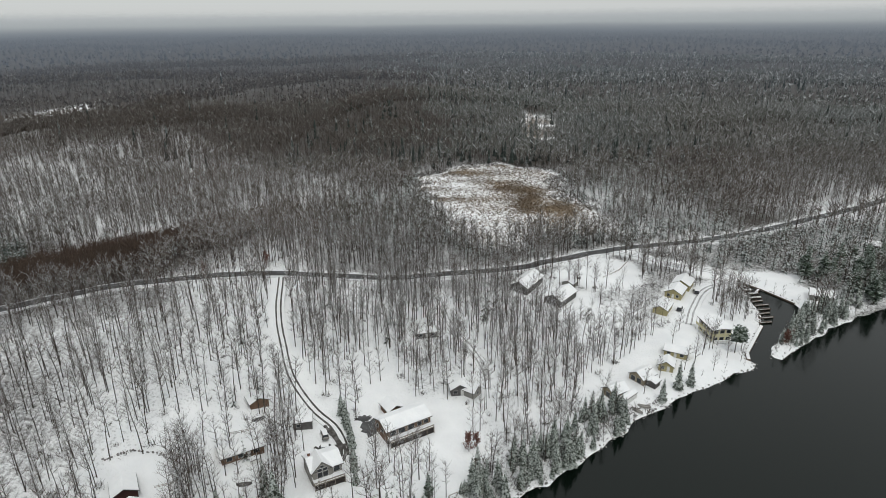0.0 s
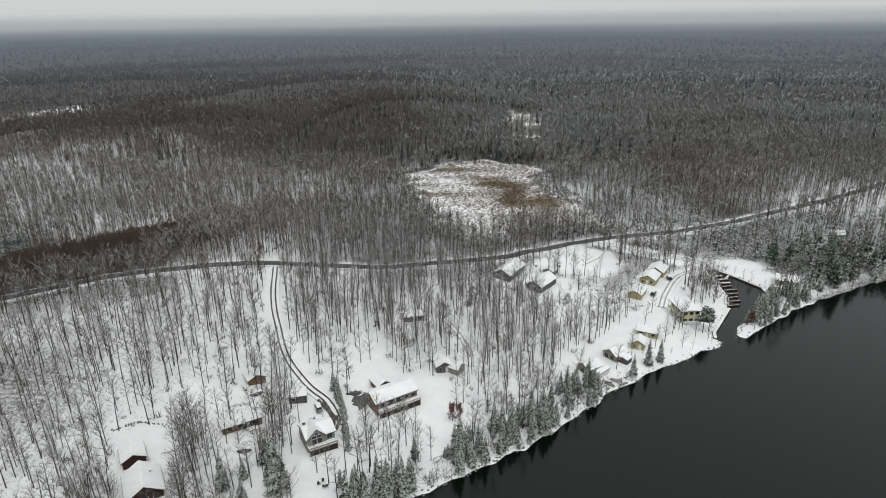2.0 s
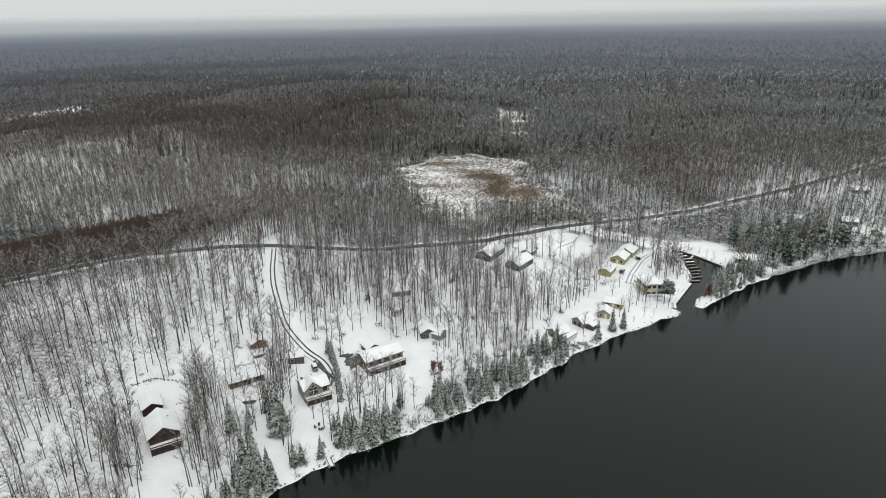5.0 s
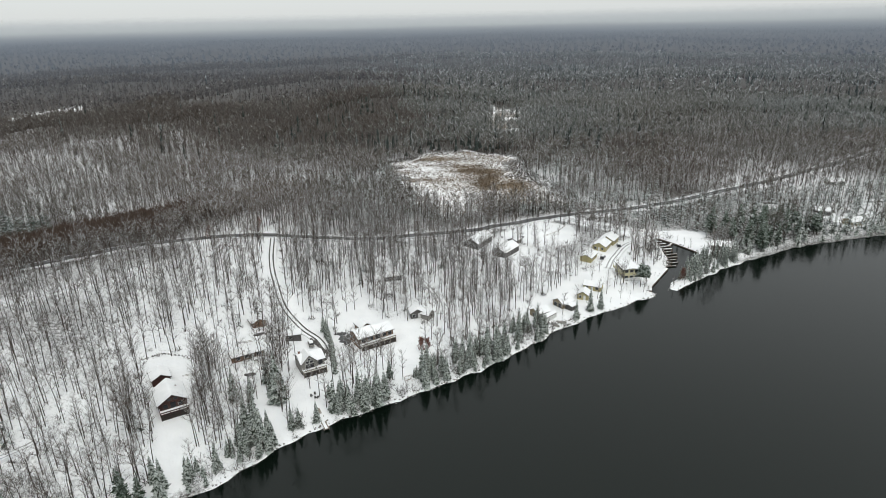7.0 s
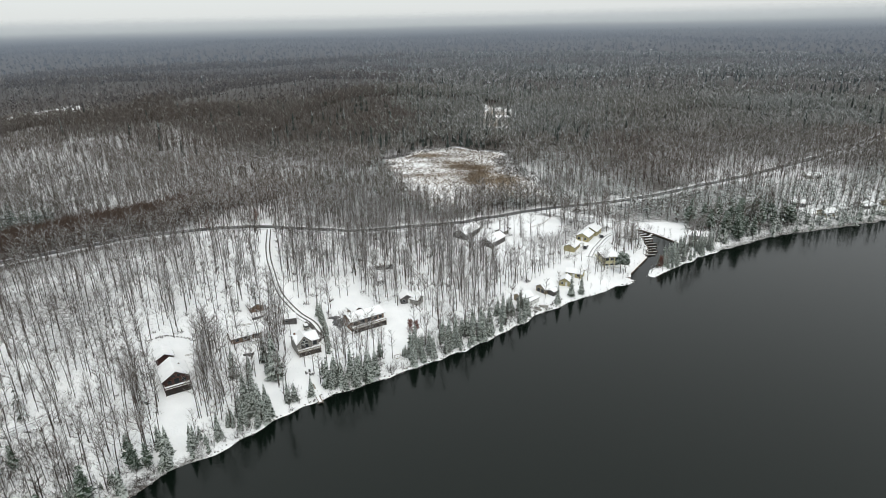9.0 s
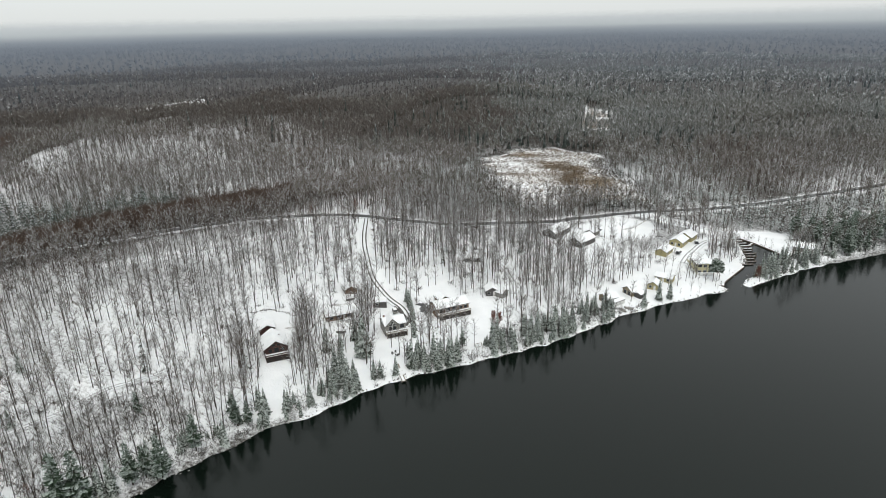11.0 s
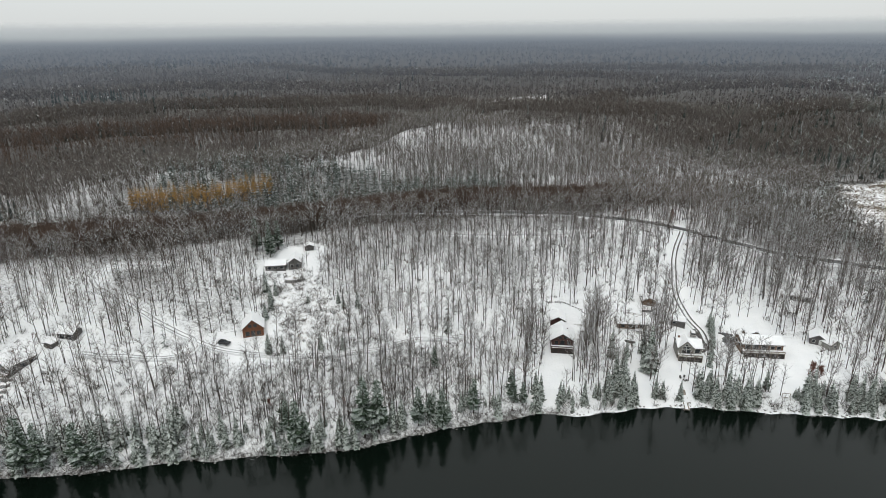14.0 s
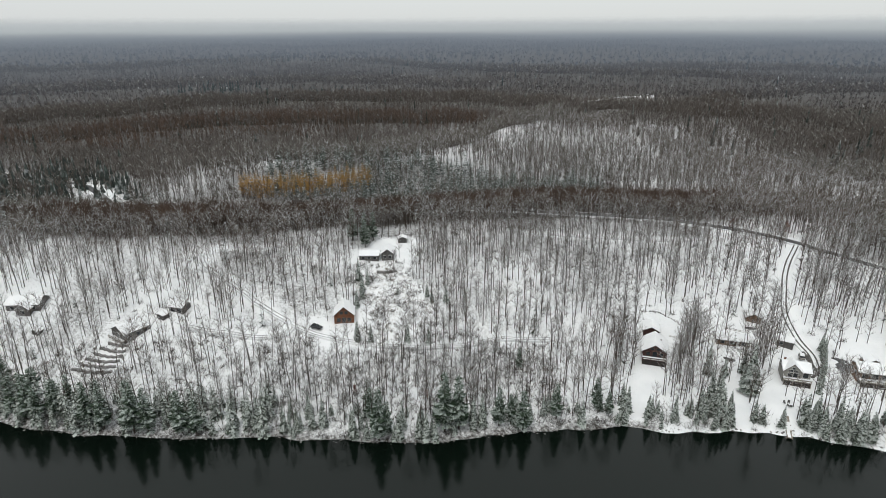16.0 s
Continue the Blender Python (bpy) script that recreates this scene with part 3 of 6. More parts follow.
def strip(line, offset, width, lift, step=3.0, ragged=0.0, level=0.0):
    """A ribbon that follows a line over the ground, as a bmesh."""
    pts = smooth_line(line, step)
    bm = bmesh.new()
    r = random.Random(len(line) + int(offset * 10))
    rows = []
    for i, p in enumerate(pts):
        d = (pts[min(i + 1, len(pts) - 1)] - pts[max(i - 1, 0)]).normalized()
        side = Vector((d.y, -d.x, 0))
        l_, r_ = p + side * (offset - width / 2 - r.uniform(0, ragged)), p + side * (offset + width / 2 + r.uniform(0, ragged))
        m_ = (l_ + r_) / 2
        k_ = max(level, width) / 2
        ends = [p + side * (offset if not level else 0) + side * q for q in (-k_, 0, k_)]
        z = max(h(q.x, q.y) for q in ends) + lift
        rows.append([bm.verts.new((q.x, q.y, z)) for q in (l_, m_, r_)])
        rows[-1][1].co.z += 0.03
    for a, b in zip(rows[:-1], rows[1:]):
        for k in range(2):
            bm.faces.new((a[k], a[k + 1], b[k + 1], b[k]))
    ext = bmesh.ops.extrude_edge_only(bm, edges=[e for e in bm.edges if e.is_boundary])["geom"]
    for v in ext:
        if isinstance(v, bmesh.types.BMVert):
            v.co.z -= 0.9
    bmesh.ops.recalc_face_normals(bm, faces=bm.faces)
    return bm


tagged(part("verge", strip(ROAD, 0, 6.2, 0.10, 4, 0.5), SNOW), "ploughed snow verges along the road", "verge", kind="structure")
tagged(part("road", strip(ROAD, 0, 4.8, 0.22, 4, 0.2, 7.0), ASPHALT), "dark wet asphalt road with snowy edges", "road", kind="structure")


def driveway(name, label, line, width, gap, track_width, bed, track):
    base = tagged(part(name, strip(line, 0, width, 0.10, 2.5, 0.3), bed), label, "driveway", kind="structure")
    for side in (-gap / 2, gap / 2):
        part("tyre_track", strip(line, side, track_width, 0.17, 2.5, 0.12, width), track, base, "dark bare tyre track")
    return base


driveway("driveway", "curved snowy driveway with two dark tyre tracks", DRIVE_A, 4.2, 1.7, 0.45, SNOW, TRACK)
driveway("driveway", "short snowy drive off the road", DRIVE_B, 3.2, 1.6, 0.4, SNOW, FAINT)
driveway("driveway", "snowy drive with tyre tracks through bare woods", DRIVE_C, 3.0, 1.6, 0.4, SNOW, FAINT)
driveway("driveway", "wide snowy drive to the boat basin", DRIVE_M, 4.6, 1.8, 0.55, SNOW, FAINT)
driveway("woodland_track", "looping snowy track with faint tyre marks", TRACK_W, 2.8, 1.6, 0.36, SNOW, FAINT)
driveway("woodland_track", "narrow snowy track through brush", TRACK_X, 2.6, 1.5, 0.32, SNOW, FAINT)
driveway("woodland_track", "faint snowy track in the woods below the road", LOOP, 2.6, 1.5, 0.35, SNOW, FAINT)


def patch(name, label, x, y, rx, ry, rz, mat, seed, lift=0.12):
    """A ragged flat patch on the ground."""
    r = random.Random(seed)
    bm = bmesh.new()
    c, s = math.cos(radians(rz)), math.sin(radians(rz))
    ring_ = []
    for k in range(26):
        a = k / 26 * 6.283
        q = r.uniform(0.55, 1.1)
        px, py = rx * q * math.cos(a), ry * q * math.sin(a)
        wx, wy = x + c * px - s * py, y + s * px + c * py
        ring_.append(bm.verts.new((wx, wy, h(wx, wy) + lift)))
    mid = bm.verts.new((x, y, h(x, y) + lift + 0.05))
    for k in range(26):
        bm.faces.new((mid, ring_[k], ring_[(k + 1) % 26]))
    ext = bmesh.ops.extrude_edge_only(bm, edges=[e for e in bm.edges if e.is_boundary])["geom"]
    for v in ext:
        if isinstance(v, bmesh.types.BMVert):
            v.co.z -= 0.6
    return tagged(part(name, bm, mat), label, "driveway", kind="structure")


patch("parking_patch", "thawed black asphalt parking patch beside the house", -33.6, 140.0, 5.4, 3.0, 70, ASPHALT, 4)
patch("parking_patch", "thawed black asphalt parking patch beside the house", -36.2, 143.4, 3.2, 1.5, 20, ASPHALT, 9)
patch("parking_patch", "churned dark tyre marks at the end of the drive", -42.2, 130.2, 3.4, 1.6, 30, TRACK, 6, 0.2)

turns = tagged(part("turning_circle", strip([(-47, 139), (-43, 133.5), (-40.8, 129.4), (-41.4, 126.6), (-44.4, 127.2), (-48.2, 130.2)], 0, 0.5, 0.24, 1.0, 0.25), TRACK), "dark looping tyre tracks at the end of the drive", "driveway", kind="structure")
part("tyre_track", strip([(-45.5, 138), (-42, 133), (-39.6, 129.6), (-40, 125.6), (-43.5, 125.8), (-47.5, 128.6)], 0, 0.5, 0.28, 1.0, 0.25), TRACK, turns)

# ---- trees ----
def cone_tris(p0, p1, r0, r1, sides, rng):
    """Tapered limb between two points: vertices and triangles."""
    p0, p1 = np.array(p0, float), np.array(p1, float)
    d = p1 - p0
    d = d / np.linalg.norm(d)
    u = np.cross(d, (0.3, 0.9, 0.2))
    u = u / np.linalg.norm(u)
    w = np.cross(d, u)
    a = np.arange(sides) / sides * 6.283
    ringv = np.cos(a)[:, None] * u + np.sin(a)[:, None] * w
    v = np.concatenate([p0 + r0 * ringv, p1 + r1 * ringv])
    t = []
    for k in range(sides):
        j = (k + 1) % sides
        t += [(k, j, sides + j), (k, sides + j, sides + k)]
    return v, np.array(t)


class Shape:
    def __init__(self):
        self.v, self.t, self.m, self.n = [], [], [], 0

    def add(self, v, t, m):
        self.v.append(np.asarray(v, float))
        self.t.append(np.asarray(t, int) + self.n)
        self.m.append(np.full(len(t), m))
        self.n += len(v)

    def done(self):
        return np.concatenate(self.v), np.concatenate(self.t), np.concatenate(self.m)


def bare_tree(seed, tall, limbs, twigs, sides, twig_width, trunk=0.19, low=0.38, leaves=0):
    """A leafless hardwood: leaning tapered trunk, limbs, fine twigs."""
    r = np.random.RandomState(seed)
    s = Shape()
    lean = r.normal(0, 0.05, 2) * tall
    pts = [np.array([0, 0, -0.6]), np.array([lean[0] * 0.2, lean[1] * 0.2, tall * 0.4]), np.array([lean[0] * 0.7, lean[1] * 0.6, tall * 0.75]), np.array([lean[0], lean[1], tall])]
    rad = [trunk, trunk * 0.72, trunk * 0.4, 0.03]
    for k in range(3):
        s.add(*cone_tris(pts[k], pts[k + 1], rad[k], rad[k + 1], sides, r), 0)
    at = lambda q: np.array([np.interp(q, [0, 0.4, 0.75, 1], [p[i] for p in pts]) for i in range(3)])
    tips = []
    turn = r.uniform(0, 6.28)
    for k in range(limbs):
        q = low + (0.93 - low) * (k + r.uniform(0, 0.8)) / limbs
        turn += 2.4 + r.normal(0, 0.4)
        up = r.uniform(0.7, 1.5)
        d = np.array([math.cos(turn), math.sin(turn), up])
        d = d / np.linalg.norm(d)
        length = tall * r.uniform(0.16, 0.27) * (1.25 - q * 0.6)
        p0 = at(q)
        p1 = p0 + d * length
        wide = trunk * 0.42 * (1.2 - q * 0.6)
        across = np.cross(d, (0, 0, 1))
        across = across / np.linalg.norm(across) * wide
        over = np.cross(d, across)
        s.add([p0 - across, p0 + across, p1, p0 - over, p0 + over], [(0, 1, 2), (3, 4, 2)], 0)
        tips.append((p0, p1))
    tips.append((at(0.7), at(1.0)))
    for k in range(twigs):
        p0, p1 = tips[r.randint(len(tips))]
        f = r.uniform(0.25, 1.0)
        p = p0 + (p1 - p0) * f
        d = r.normal(0, 1, 3)
        d[2] = abs(d[2]) * 0.9 + 0.25
        d = d / np.linalg.norm(d) + (p1 - p0) / np.linalg.norm(p1 - p0) * 0.6
        d = d / np.linalg.norm(d)
        side = np.cross(d, r.normal(0, 1, 3))
        side = side / np.linalg.norm(side) * twig_width / 2
        length = r.uniform(0.07, 0.17) * tall
        s.add([p - side, p + side, p + d * length], [(0, 1, 2)], 1)
        for _ in range(leaves):
            c = p + d * length * r.uniform(0.1, 1.1) + r.normal(0, 0.3, 3)
            a, b = r.normal(0, 0.12, 3), r.normal(0, 0.12, 3)
            s.add([c + a, c - a * 0.6 + b, c - b], [(0, 1, 2)], 2)
    return s.done()


def conifer(seed, tall, layers, around, wide, gaps=0.0, bare=0.06, droop=0.25):
    """Spruce or pine: trunk and drooping boughs in uneven whorls."""
    r = np.random.RandomState(seed)
    s = Shape()
    s.add(*cone_tris((0, 0, -0.5), (0, 0, tall * 0.98), 0.022 * tall * 0.6 + 0.05, 0.02, 5 if layers > 8 else 3, r), 0)
    for k in range(layers):
        q = bare + (0.98 - bare) * (k + r.uniform(-0.2, 0.2)) / layers
        reach = wide * (1 - q) ** 0.85 * r.uniform(0.85, 1.12) + 0.12
        if gaps:
            reach = wide * (0.35 + 0.65 * math.sin(min(1, (q - bare) * 1.9 + 0.25) * 2.2)) * r.uniform(0.6, 1.15) * (1.05 - q * 0.75)
        z = q * tall
        n = max(4, int(around * (1 - 0.45 * q)))
        start = r.uniform(0, 6.28)
        for j in range(n):
            if r.uniform() < gaps:
                continue
            a = start + 6.283 * (j + r.uniform(-0.3, 0.3)) / n
            d = np.array([math.cos(a), math.sin(a), 0])
            e = np.array([-d[1], d[0], 0])
            L = reach * r.uniform(0.72, 1.15)
            tip = d * L + (0, 0, z - L * (droop + r.uniform(-0.1, 0.15)))
            w = L * (r.uniform(0.13, 0.22) if gaps else r.uniform(0.24, 0.36))
            root = np.array([0, 0, z + 0.25])
            mid = d * L * 0.6 + np.array([0, 0, z - L * droop * 0.3])
            s.add([root, mid + e * w - (0, 0, 0.16 * L), tip, mid - e * w - (0, 0, 0.16 * L), mid + (0, 0, 0.08)], [(0, 1, 4), (1, 2, 4), (2, 3, 4), (3, 0, 4)], 1)
    s.add([(0.1, 0, tall * 0.95), (-0.05, 0.09, tall * 0.95), (-0.05, -0.09, tall * 0.95), (0, 0, tall * 1.02)], [(0, 1, 3), (1, 2, 3), (2, 0, 3)], 1)
    return s.done()


def small_conifer(seed, tall, wide):
    """A far spruce: a few ragged tiers."""
    r = np.random.RandomState(seed)
    s = Shape()
    for k in range(3):
        z0, z1 = tall * (0.05 + 0.28 * k), tall * (0.52 + 0.24 * k)
        n = 5
        a = r.uniform(0, 6.28) + np.arange(n) / n * 6.283
        rr = wide * (1 - 0.28 * k) * r.uniform(0.7, 1.2, n)
        v = np.concatenate([np.stack([rr * np.cos(a), rr * np.sin(a), np.full(n, z0) + r.normal(0, 0.3, n)], -1), [[0, 0, z1]]])
        s.add(v, [(j, (j + 1) % n, n) for j in range(n)], 1)
    return s.done()


def far_tree(seed, tall, slivers, width):
    """A far leafless tree: a crossed tapered stem and upswept sprays of twigs."""
    r = np.random.RandomState(seed)
    s = Shape()
    tip = np.array([r.normal(0, 0.4), r.normal(0, 0.4), tall * 0.85])
    for side in ((0.19, 0.03, 0), (-0.03, 0.19, 0)):
        s.add([(-side[0], -side[1], -0.5), (side[0], side[1], -0.5), tip], [(0, 1, 2)], 0)
    for k in range(slivers):
        p = np.array([0, 0, tall * r.uniform(0.35, 0.85)])
        d = np.array([*r.normal(0, 0.8, 2), 1.0])
        d = d / np.linalg.norm(d)
        side = np.cross(d, r.normal(0, 1, 3))
        side = side / np.linalg.norm(side) * width * r.uniform(0.6, 1.3)
        q = p + d * tall * r.uniform(0.16, 0.32)
        if k % 3:
            s.add([p - side, p + side, q], [(0, 1, 2)], 1)
        else:
            s.add([p, q - side * 0.6, q + side * 0.6], [(0, 1, 2)], 1)
    return s.done()


def shrub(seed, tall, twigs, width):
    r = np.random.RandomState(seed)
    s = Shape()
    for k in range(twigs):
        p = np.array([*r.normal(0, tall * 0.22, 2), r.uniform(0, tall * 0.35)])
        d = np.array([*r.normal(0, 0.6, 2), r.uniform(0.5, 1.1)])
        d = d / np.linalg.norm(d)
        side = np.cross(d, r.normal(0, 1, 3))
        side = side / np.linalg.norm(side) * width * r.uniform(0.5, 1.2)
        q = p + d * tall * r.uniform(0.4, 0.8)
        s.add([p - side, p + side, q], [(0, 1, 2)], 1)
    return s.done()


def scatter(name, label, category, shapes, x, y, mats, size=(0.8, 1.2), seed=1, lift=-0.1, factor=None):
    """Many plants as one mesh of kind stuff."""
    r = np.random.RandomState(seed)
    x, y = np.asarray(x), np.asarray(y)
    z = height(x, y) + lift
    pick = r.randint(len(shapes), size=len(x))
    scale = r.uniform(*size, size=len(x))
    if factor is not None:
        scale = scale * factor
    turn = r.uniform(0, 6.283, len(x))
    V, T, M, n = [], [], [], 0
    for k, (v, t, m) in enumerate(shapes):
        at = np.nonzero(pick == k)[0]
        if not len(at):
            continue
        c, s_ = np.cos(turn[at])[:, None], np.sin(turn[at])[:, None]
        sc = scale[at][:, None]
        px = x[at][:, None] + sc * (v[:, 0] * c - v[:, 1] * s_)
        py = y[at][:, None] + sc * (v[:, 0] * s_ + v[:, 1] * c)
        pz = z[at][:, None] + sc * v[:, 2]
        V.append(np.stack([px, py, pz], -1).reshape(-1, 3))
        T.append((t[None] + (np.arange(len(at)) * len(v))[:, None, None] + n).reshape(-1, 3))
        M.append(np.tile(m, len(at)))
        n += len(at) * len(v)
    me = mesh_of(name, np.concatenate(V), np.concatenate(T), mats, np.concatenate(M))
    return tagged(new(name, me), label, category, kind="stuff")


def spread(x0, x1, y0, y1, step, seed):
    """Jittered places, one to a square of that step."""
    r = np.random.RandomState(seed)
    ax, ay = np.meshgrid(np.arange(x0, x1, step), np.arange(y0, y1, step))
    ax, ay = ax.ravel() + r.uniform(-0.55, 0.55, ax.size) * step, ay.ravel() + r.uniform(-0.55, 0.55, ay.size) * step
    return ax, ay


def in_sight(x, y, margin=14):
    """The wedge of country that the shot ever looks over."""
    a = np.degrees(np.arctan2(x, y + 95))
    return (a > -83 - margin) & (a < 37 + margin)


class Thing:
    """One tree with parts, to be copied."""
    def __init__(self, name, label, category, group, shape, mats, names=("trunk", "crown")):
        v, t, m = shape
        self.name, self.tags = name, (label, category, group)
        self.meshes = []
        for k, mat in enumerate(mats):
            tk = t[m == k]
            if not len(tk):
                continue
            used, inv = np.unique(tk, return_inverse=True)
            self.meshes.append((names[min(k, len(names) - 1)], mesh_of(names[min(k, len(names) - 1)], v[used], inv.reshape(-1, 3), [mat])))

    def plant(self, x, y, turn, size, lean=0):
        root = tagged(new(self.name), *self.tags)
        root.empty_display_size = 0.3
        root.matrix_basis = pose(x, y, h(x, y) - 0.1, lean, 0, turn) @ Matrix.Scale(size, 4)
        for n, me in self.meshes:
            ob = new(n, me)
            ob.parent = root
        return root


rng = np.random.RandomState(77)

# conifer likelihood over the country, 0..1
def evergreen(x, y):
    s = inland(x, y)
    p = np.where((y > 235) & (np.hypot(x, y) < 560), 0.09, 0.02)
    p = np.where((y > 265) & (y < 420) & (x > -75) & (x < -5), 0.66, p)
    p = np.where((near_line(x, y, [(60, 312), (110, 318), (180, 330), (230, 352)]) < 24), 0.6, p)
    p = np.where((x > 112) & (x < 360) & (y > 222) & (s > 4) & (s < 80), 0.85, p)
    p = np.where((x > 150) & (x < 420) & (y > 300) & (s >= 75) & (y < 440 + 0.3 * x), 0.16, p)
    p = np.where(near_line(x, y, RIDGE) < np.where(x < -270, 40, 28), np.where(x < -310, 0.5, 0.68), p)
    p = np.where((x > 70) & (x < 150) & (y > 330) & (y < 540), 0.35, p)
    p = np.where((y > 430) & (y < 560) & (x > -150) & (x < 90), 0.2, p)
    p = np.where((x < -330) & (y < 40), 0.5, p)
    a, r = bearing(x, y)
    p = np.where(r > 560, np.where(a > -3, 0.035 + 0.10 * (waves(x, y, 330, 31) > 0.3), 0.008 + 0.03 * (waves(x, y, 300, 32) > 0.5)), p)
    p = np.where(near_line(x, y, [(-980, 310), (-900, 400), (-815, 475)]) < 42, 0.5, p)
    p = np.where((x > 40) & (x < 125) & (y > 520) & (y < 740), 0.03, p)
    p = np.where((a > -14) & (a < -5) & (r > 440) & (r < 600), 0.12, p)
    return p


# near and middle bare woods
bx, by = spread(-420, 420, -160, 460, 4.1, 12)
keep = wooded(bx, by) & (inland(bx, by) > 5) & in_sight(bx, by)
thin = rng.uniform(size=len(bx))
s_ = inland(bx, by)
dist = np.hypot(bx - 2, by + 60)
brushy = near_line(bx, by, [(-115, 30), (-165, -20)]) < 34
dens = np.where(dist > 330, 0.92, 0.9)
dens = np.where(dist > 330, np.clip(0.78 + 0.4 * waves(bx, by, 95, 71), 0.45, 0.98), dens)
dens = np.where(brushy, 0.75, dens)
dens = np.where((bx < -88) & (s_ < 85), 0.76, dens)
opening = near_line(bx, by, [(48, 205), (82, 232)]) < 17
dens = np.where(opening, 0.3, dens)
dens = np.where((by < 150) & (bx > -20) & (s_ < 30), 0.55, dens)
keep &= (near_line(bx, by, LARCHES) > 10)
dens = np.where((by < 25) & (bx < -135) & (bx > -255) & (s_ < 60), 0.55, dens)
keep &= thin < dens * (1 - 0.85 * evergreen(bx, by) * (evergreen(bx, by) > 0.3))
bx, by, s_, dist = bx[keep], by[keep], s_[keep], dist[keep]

NEAR_SHAPES = [bare_tree(k, t, 11, NEAR_TWIGS, 3, 0.066, 0.168 + 0.015 * (k % 3), lo) for k, (t, lo) in enumerate(((15.5, 0.42), (17, 0.5), (14, 0.36), (18, 0.52), (13, 0.33)))]
MID_SHAPES = [far_tree(30 + k, t, MID_SPRAYS, 0.155) for k, t in enumerate((14, 16, 13, 15, 17))]
CREST_SHAPES = [far_tree(40 + k, t, 46, 0.13) for k, t in enumerate((15, 17, 14))]
YARD_SHAPES = [bare_tree(50 + k, t, 14, 190, 5, 0.062, 0.15, 0.24) for k, t in enumerate((12, 14, 10.5))]

for (ax, ay), (qx, qy), n, wide in (((-60, 150), (-54, 108), 27, 3.2), ((-80, 122), (-72, 94), 24, 3.6), ((-72, 92), (-62, 84), 12, 3.0), ((-99, 100), (-88, 84), 16, 4.0), ((-30, 122), (-10, 112), 8, 3.0)):
    f = rng.uniform(size=n)
    bx, by = np.append(bx, ax + (qx - ax) * f + rng.normal(0, wide * 0.6, n)), np.append(by, ay + (qy - ay) * f + rng.normal(0, wide * 0.6, n))
s_ = inland(bx, by)
cx_, cy_ = spread(-420, 90, -120, 330, 4.6, 13)
cs = inland(cx_, cy_)
keep = (((brow_line(cx_, cs) > 150) & (brow_line(cx_, cs) < 236) & (cx_ < -40) & (near_line(cx_, cy_, RIDGE) > 22) & (near_line(cx_, cy_, LARCHES) > 10)) | ((cx_ > -70) & (cy_ > 168) & (cx_ < 90) & (near_line(cx_, cy_, [(48, 205), (82, 232)]) > 17) & (rng.uniform(size=len(cx_)) < 0.75))) & ~open_ground(cx_, cy_) & in_sight(cx_, cy_) & (rng.uniform(size=len(cx_)) < 0.8)
bx, by, s_ = np.append(bx, cx_[keep]), np.append(by, cy_[keep]), np.append(s_, cs[keep])
dist = np.hypot(bx - 2, by + 60)
order = np.argsort(near_line(bx, by, [(-170, -10), (-90, 90), (0, 140), (60, 175)]))
brow = smooth(148, 172, brow_line(bx, s_)) * (1 - smooth(232, 255, brow_line(bx, s_))) * smooth(-110, -150, bx)
crest = np.where(near_line(bx, by, [(48, 205), (82, 232)]) < 17, 0.7, 1.0) - brow * 0.27
single = order[:280]
rest = order[280:]
kinds = [Thing("bare_tree", "tall leafless hardwood tree standing in snow", "tree", "bare trees of the shore woods", s, [BARK, TWIG]) for s in NEAR_SHAPES]
for i in single:
    kinds[rng.randint(5)].plant(bx[i], by[i], rng.uniform(0, 360), rng.uniform(0.72, 1.1), rng.normal(0, 2.5))
close = rest[dist[rest] < 330]
middle = rest[dist[rest] >= 330]
top_ = rest[(brow[rest] > 0.4) & (dist[rest] < 380)]
middle = middle[~np.isin(middle, top_)]
close = close[~np.isin(close, top_)]
scatter("bare_woods", "leafless grey-brown hardwood forest standing in snow", "forest", NEAR_SHAPES, bx[close], by[close], [BARK, TWIG], (0.72, 1.12), 3, factor=crest[close])
scatter("bare_woods", "dense dark brown hardwoods along the brow of the slope", "forest", CREST_SHAPES, np.concatenate([bx[top_], bx[top_] + 2.1]), np.concatenate([by[top_], by[top_] + 1.6]), [BARK, TWIG_CREST], (0.72, 1.12), 31, factor=np.concatenate([crest[top_]] * 2))
scatter("bare_woods", "leafless grey-brown hardwood forest beyond the road", "forest", MID_SHAPES, bx[middle], by[middle], [BARK, TWIG_MID], (0.75, 1.15), 4, factor=crest[middle])

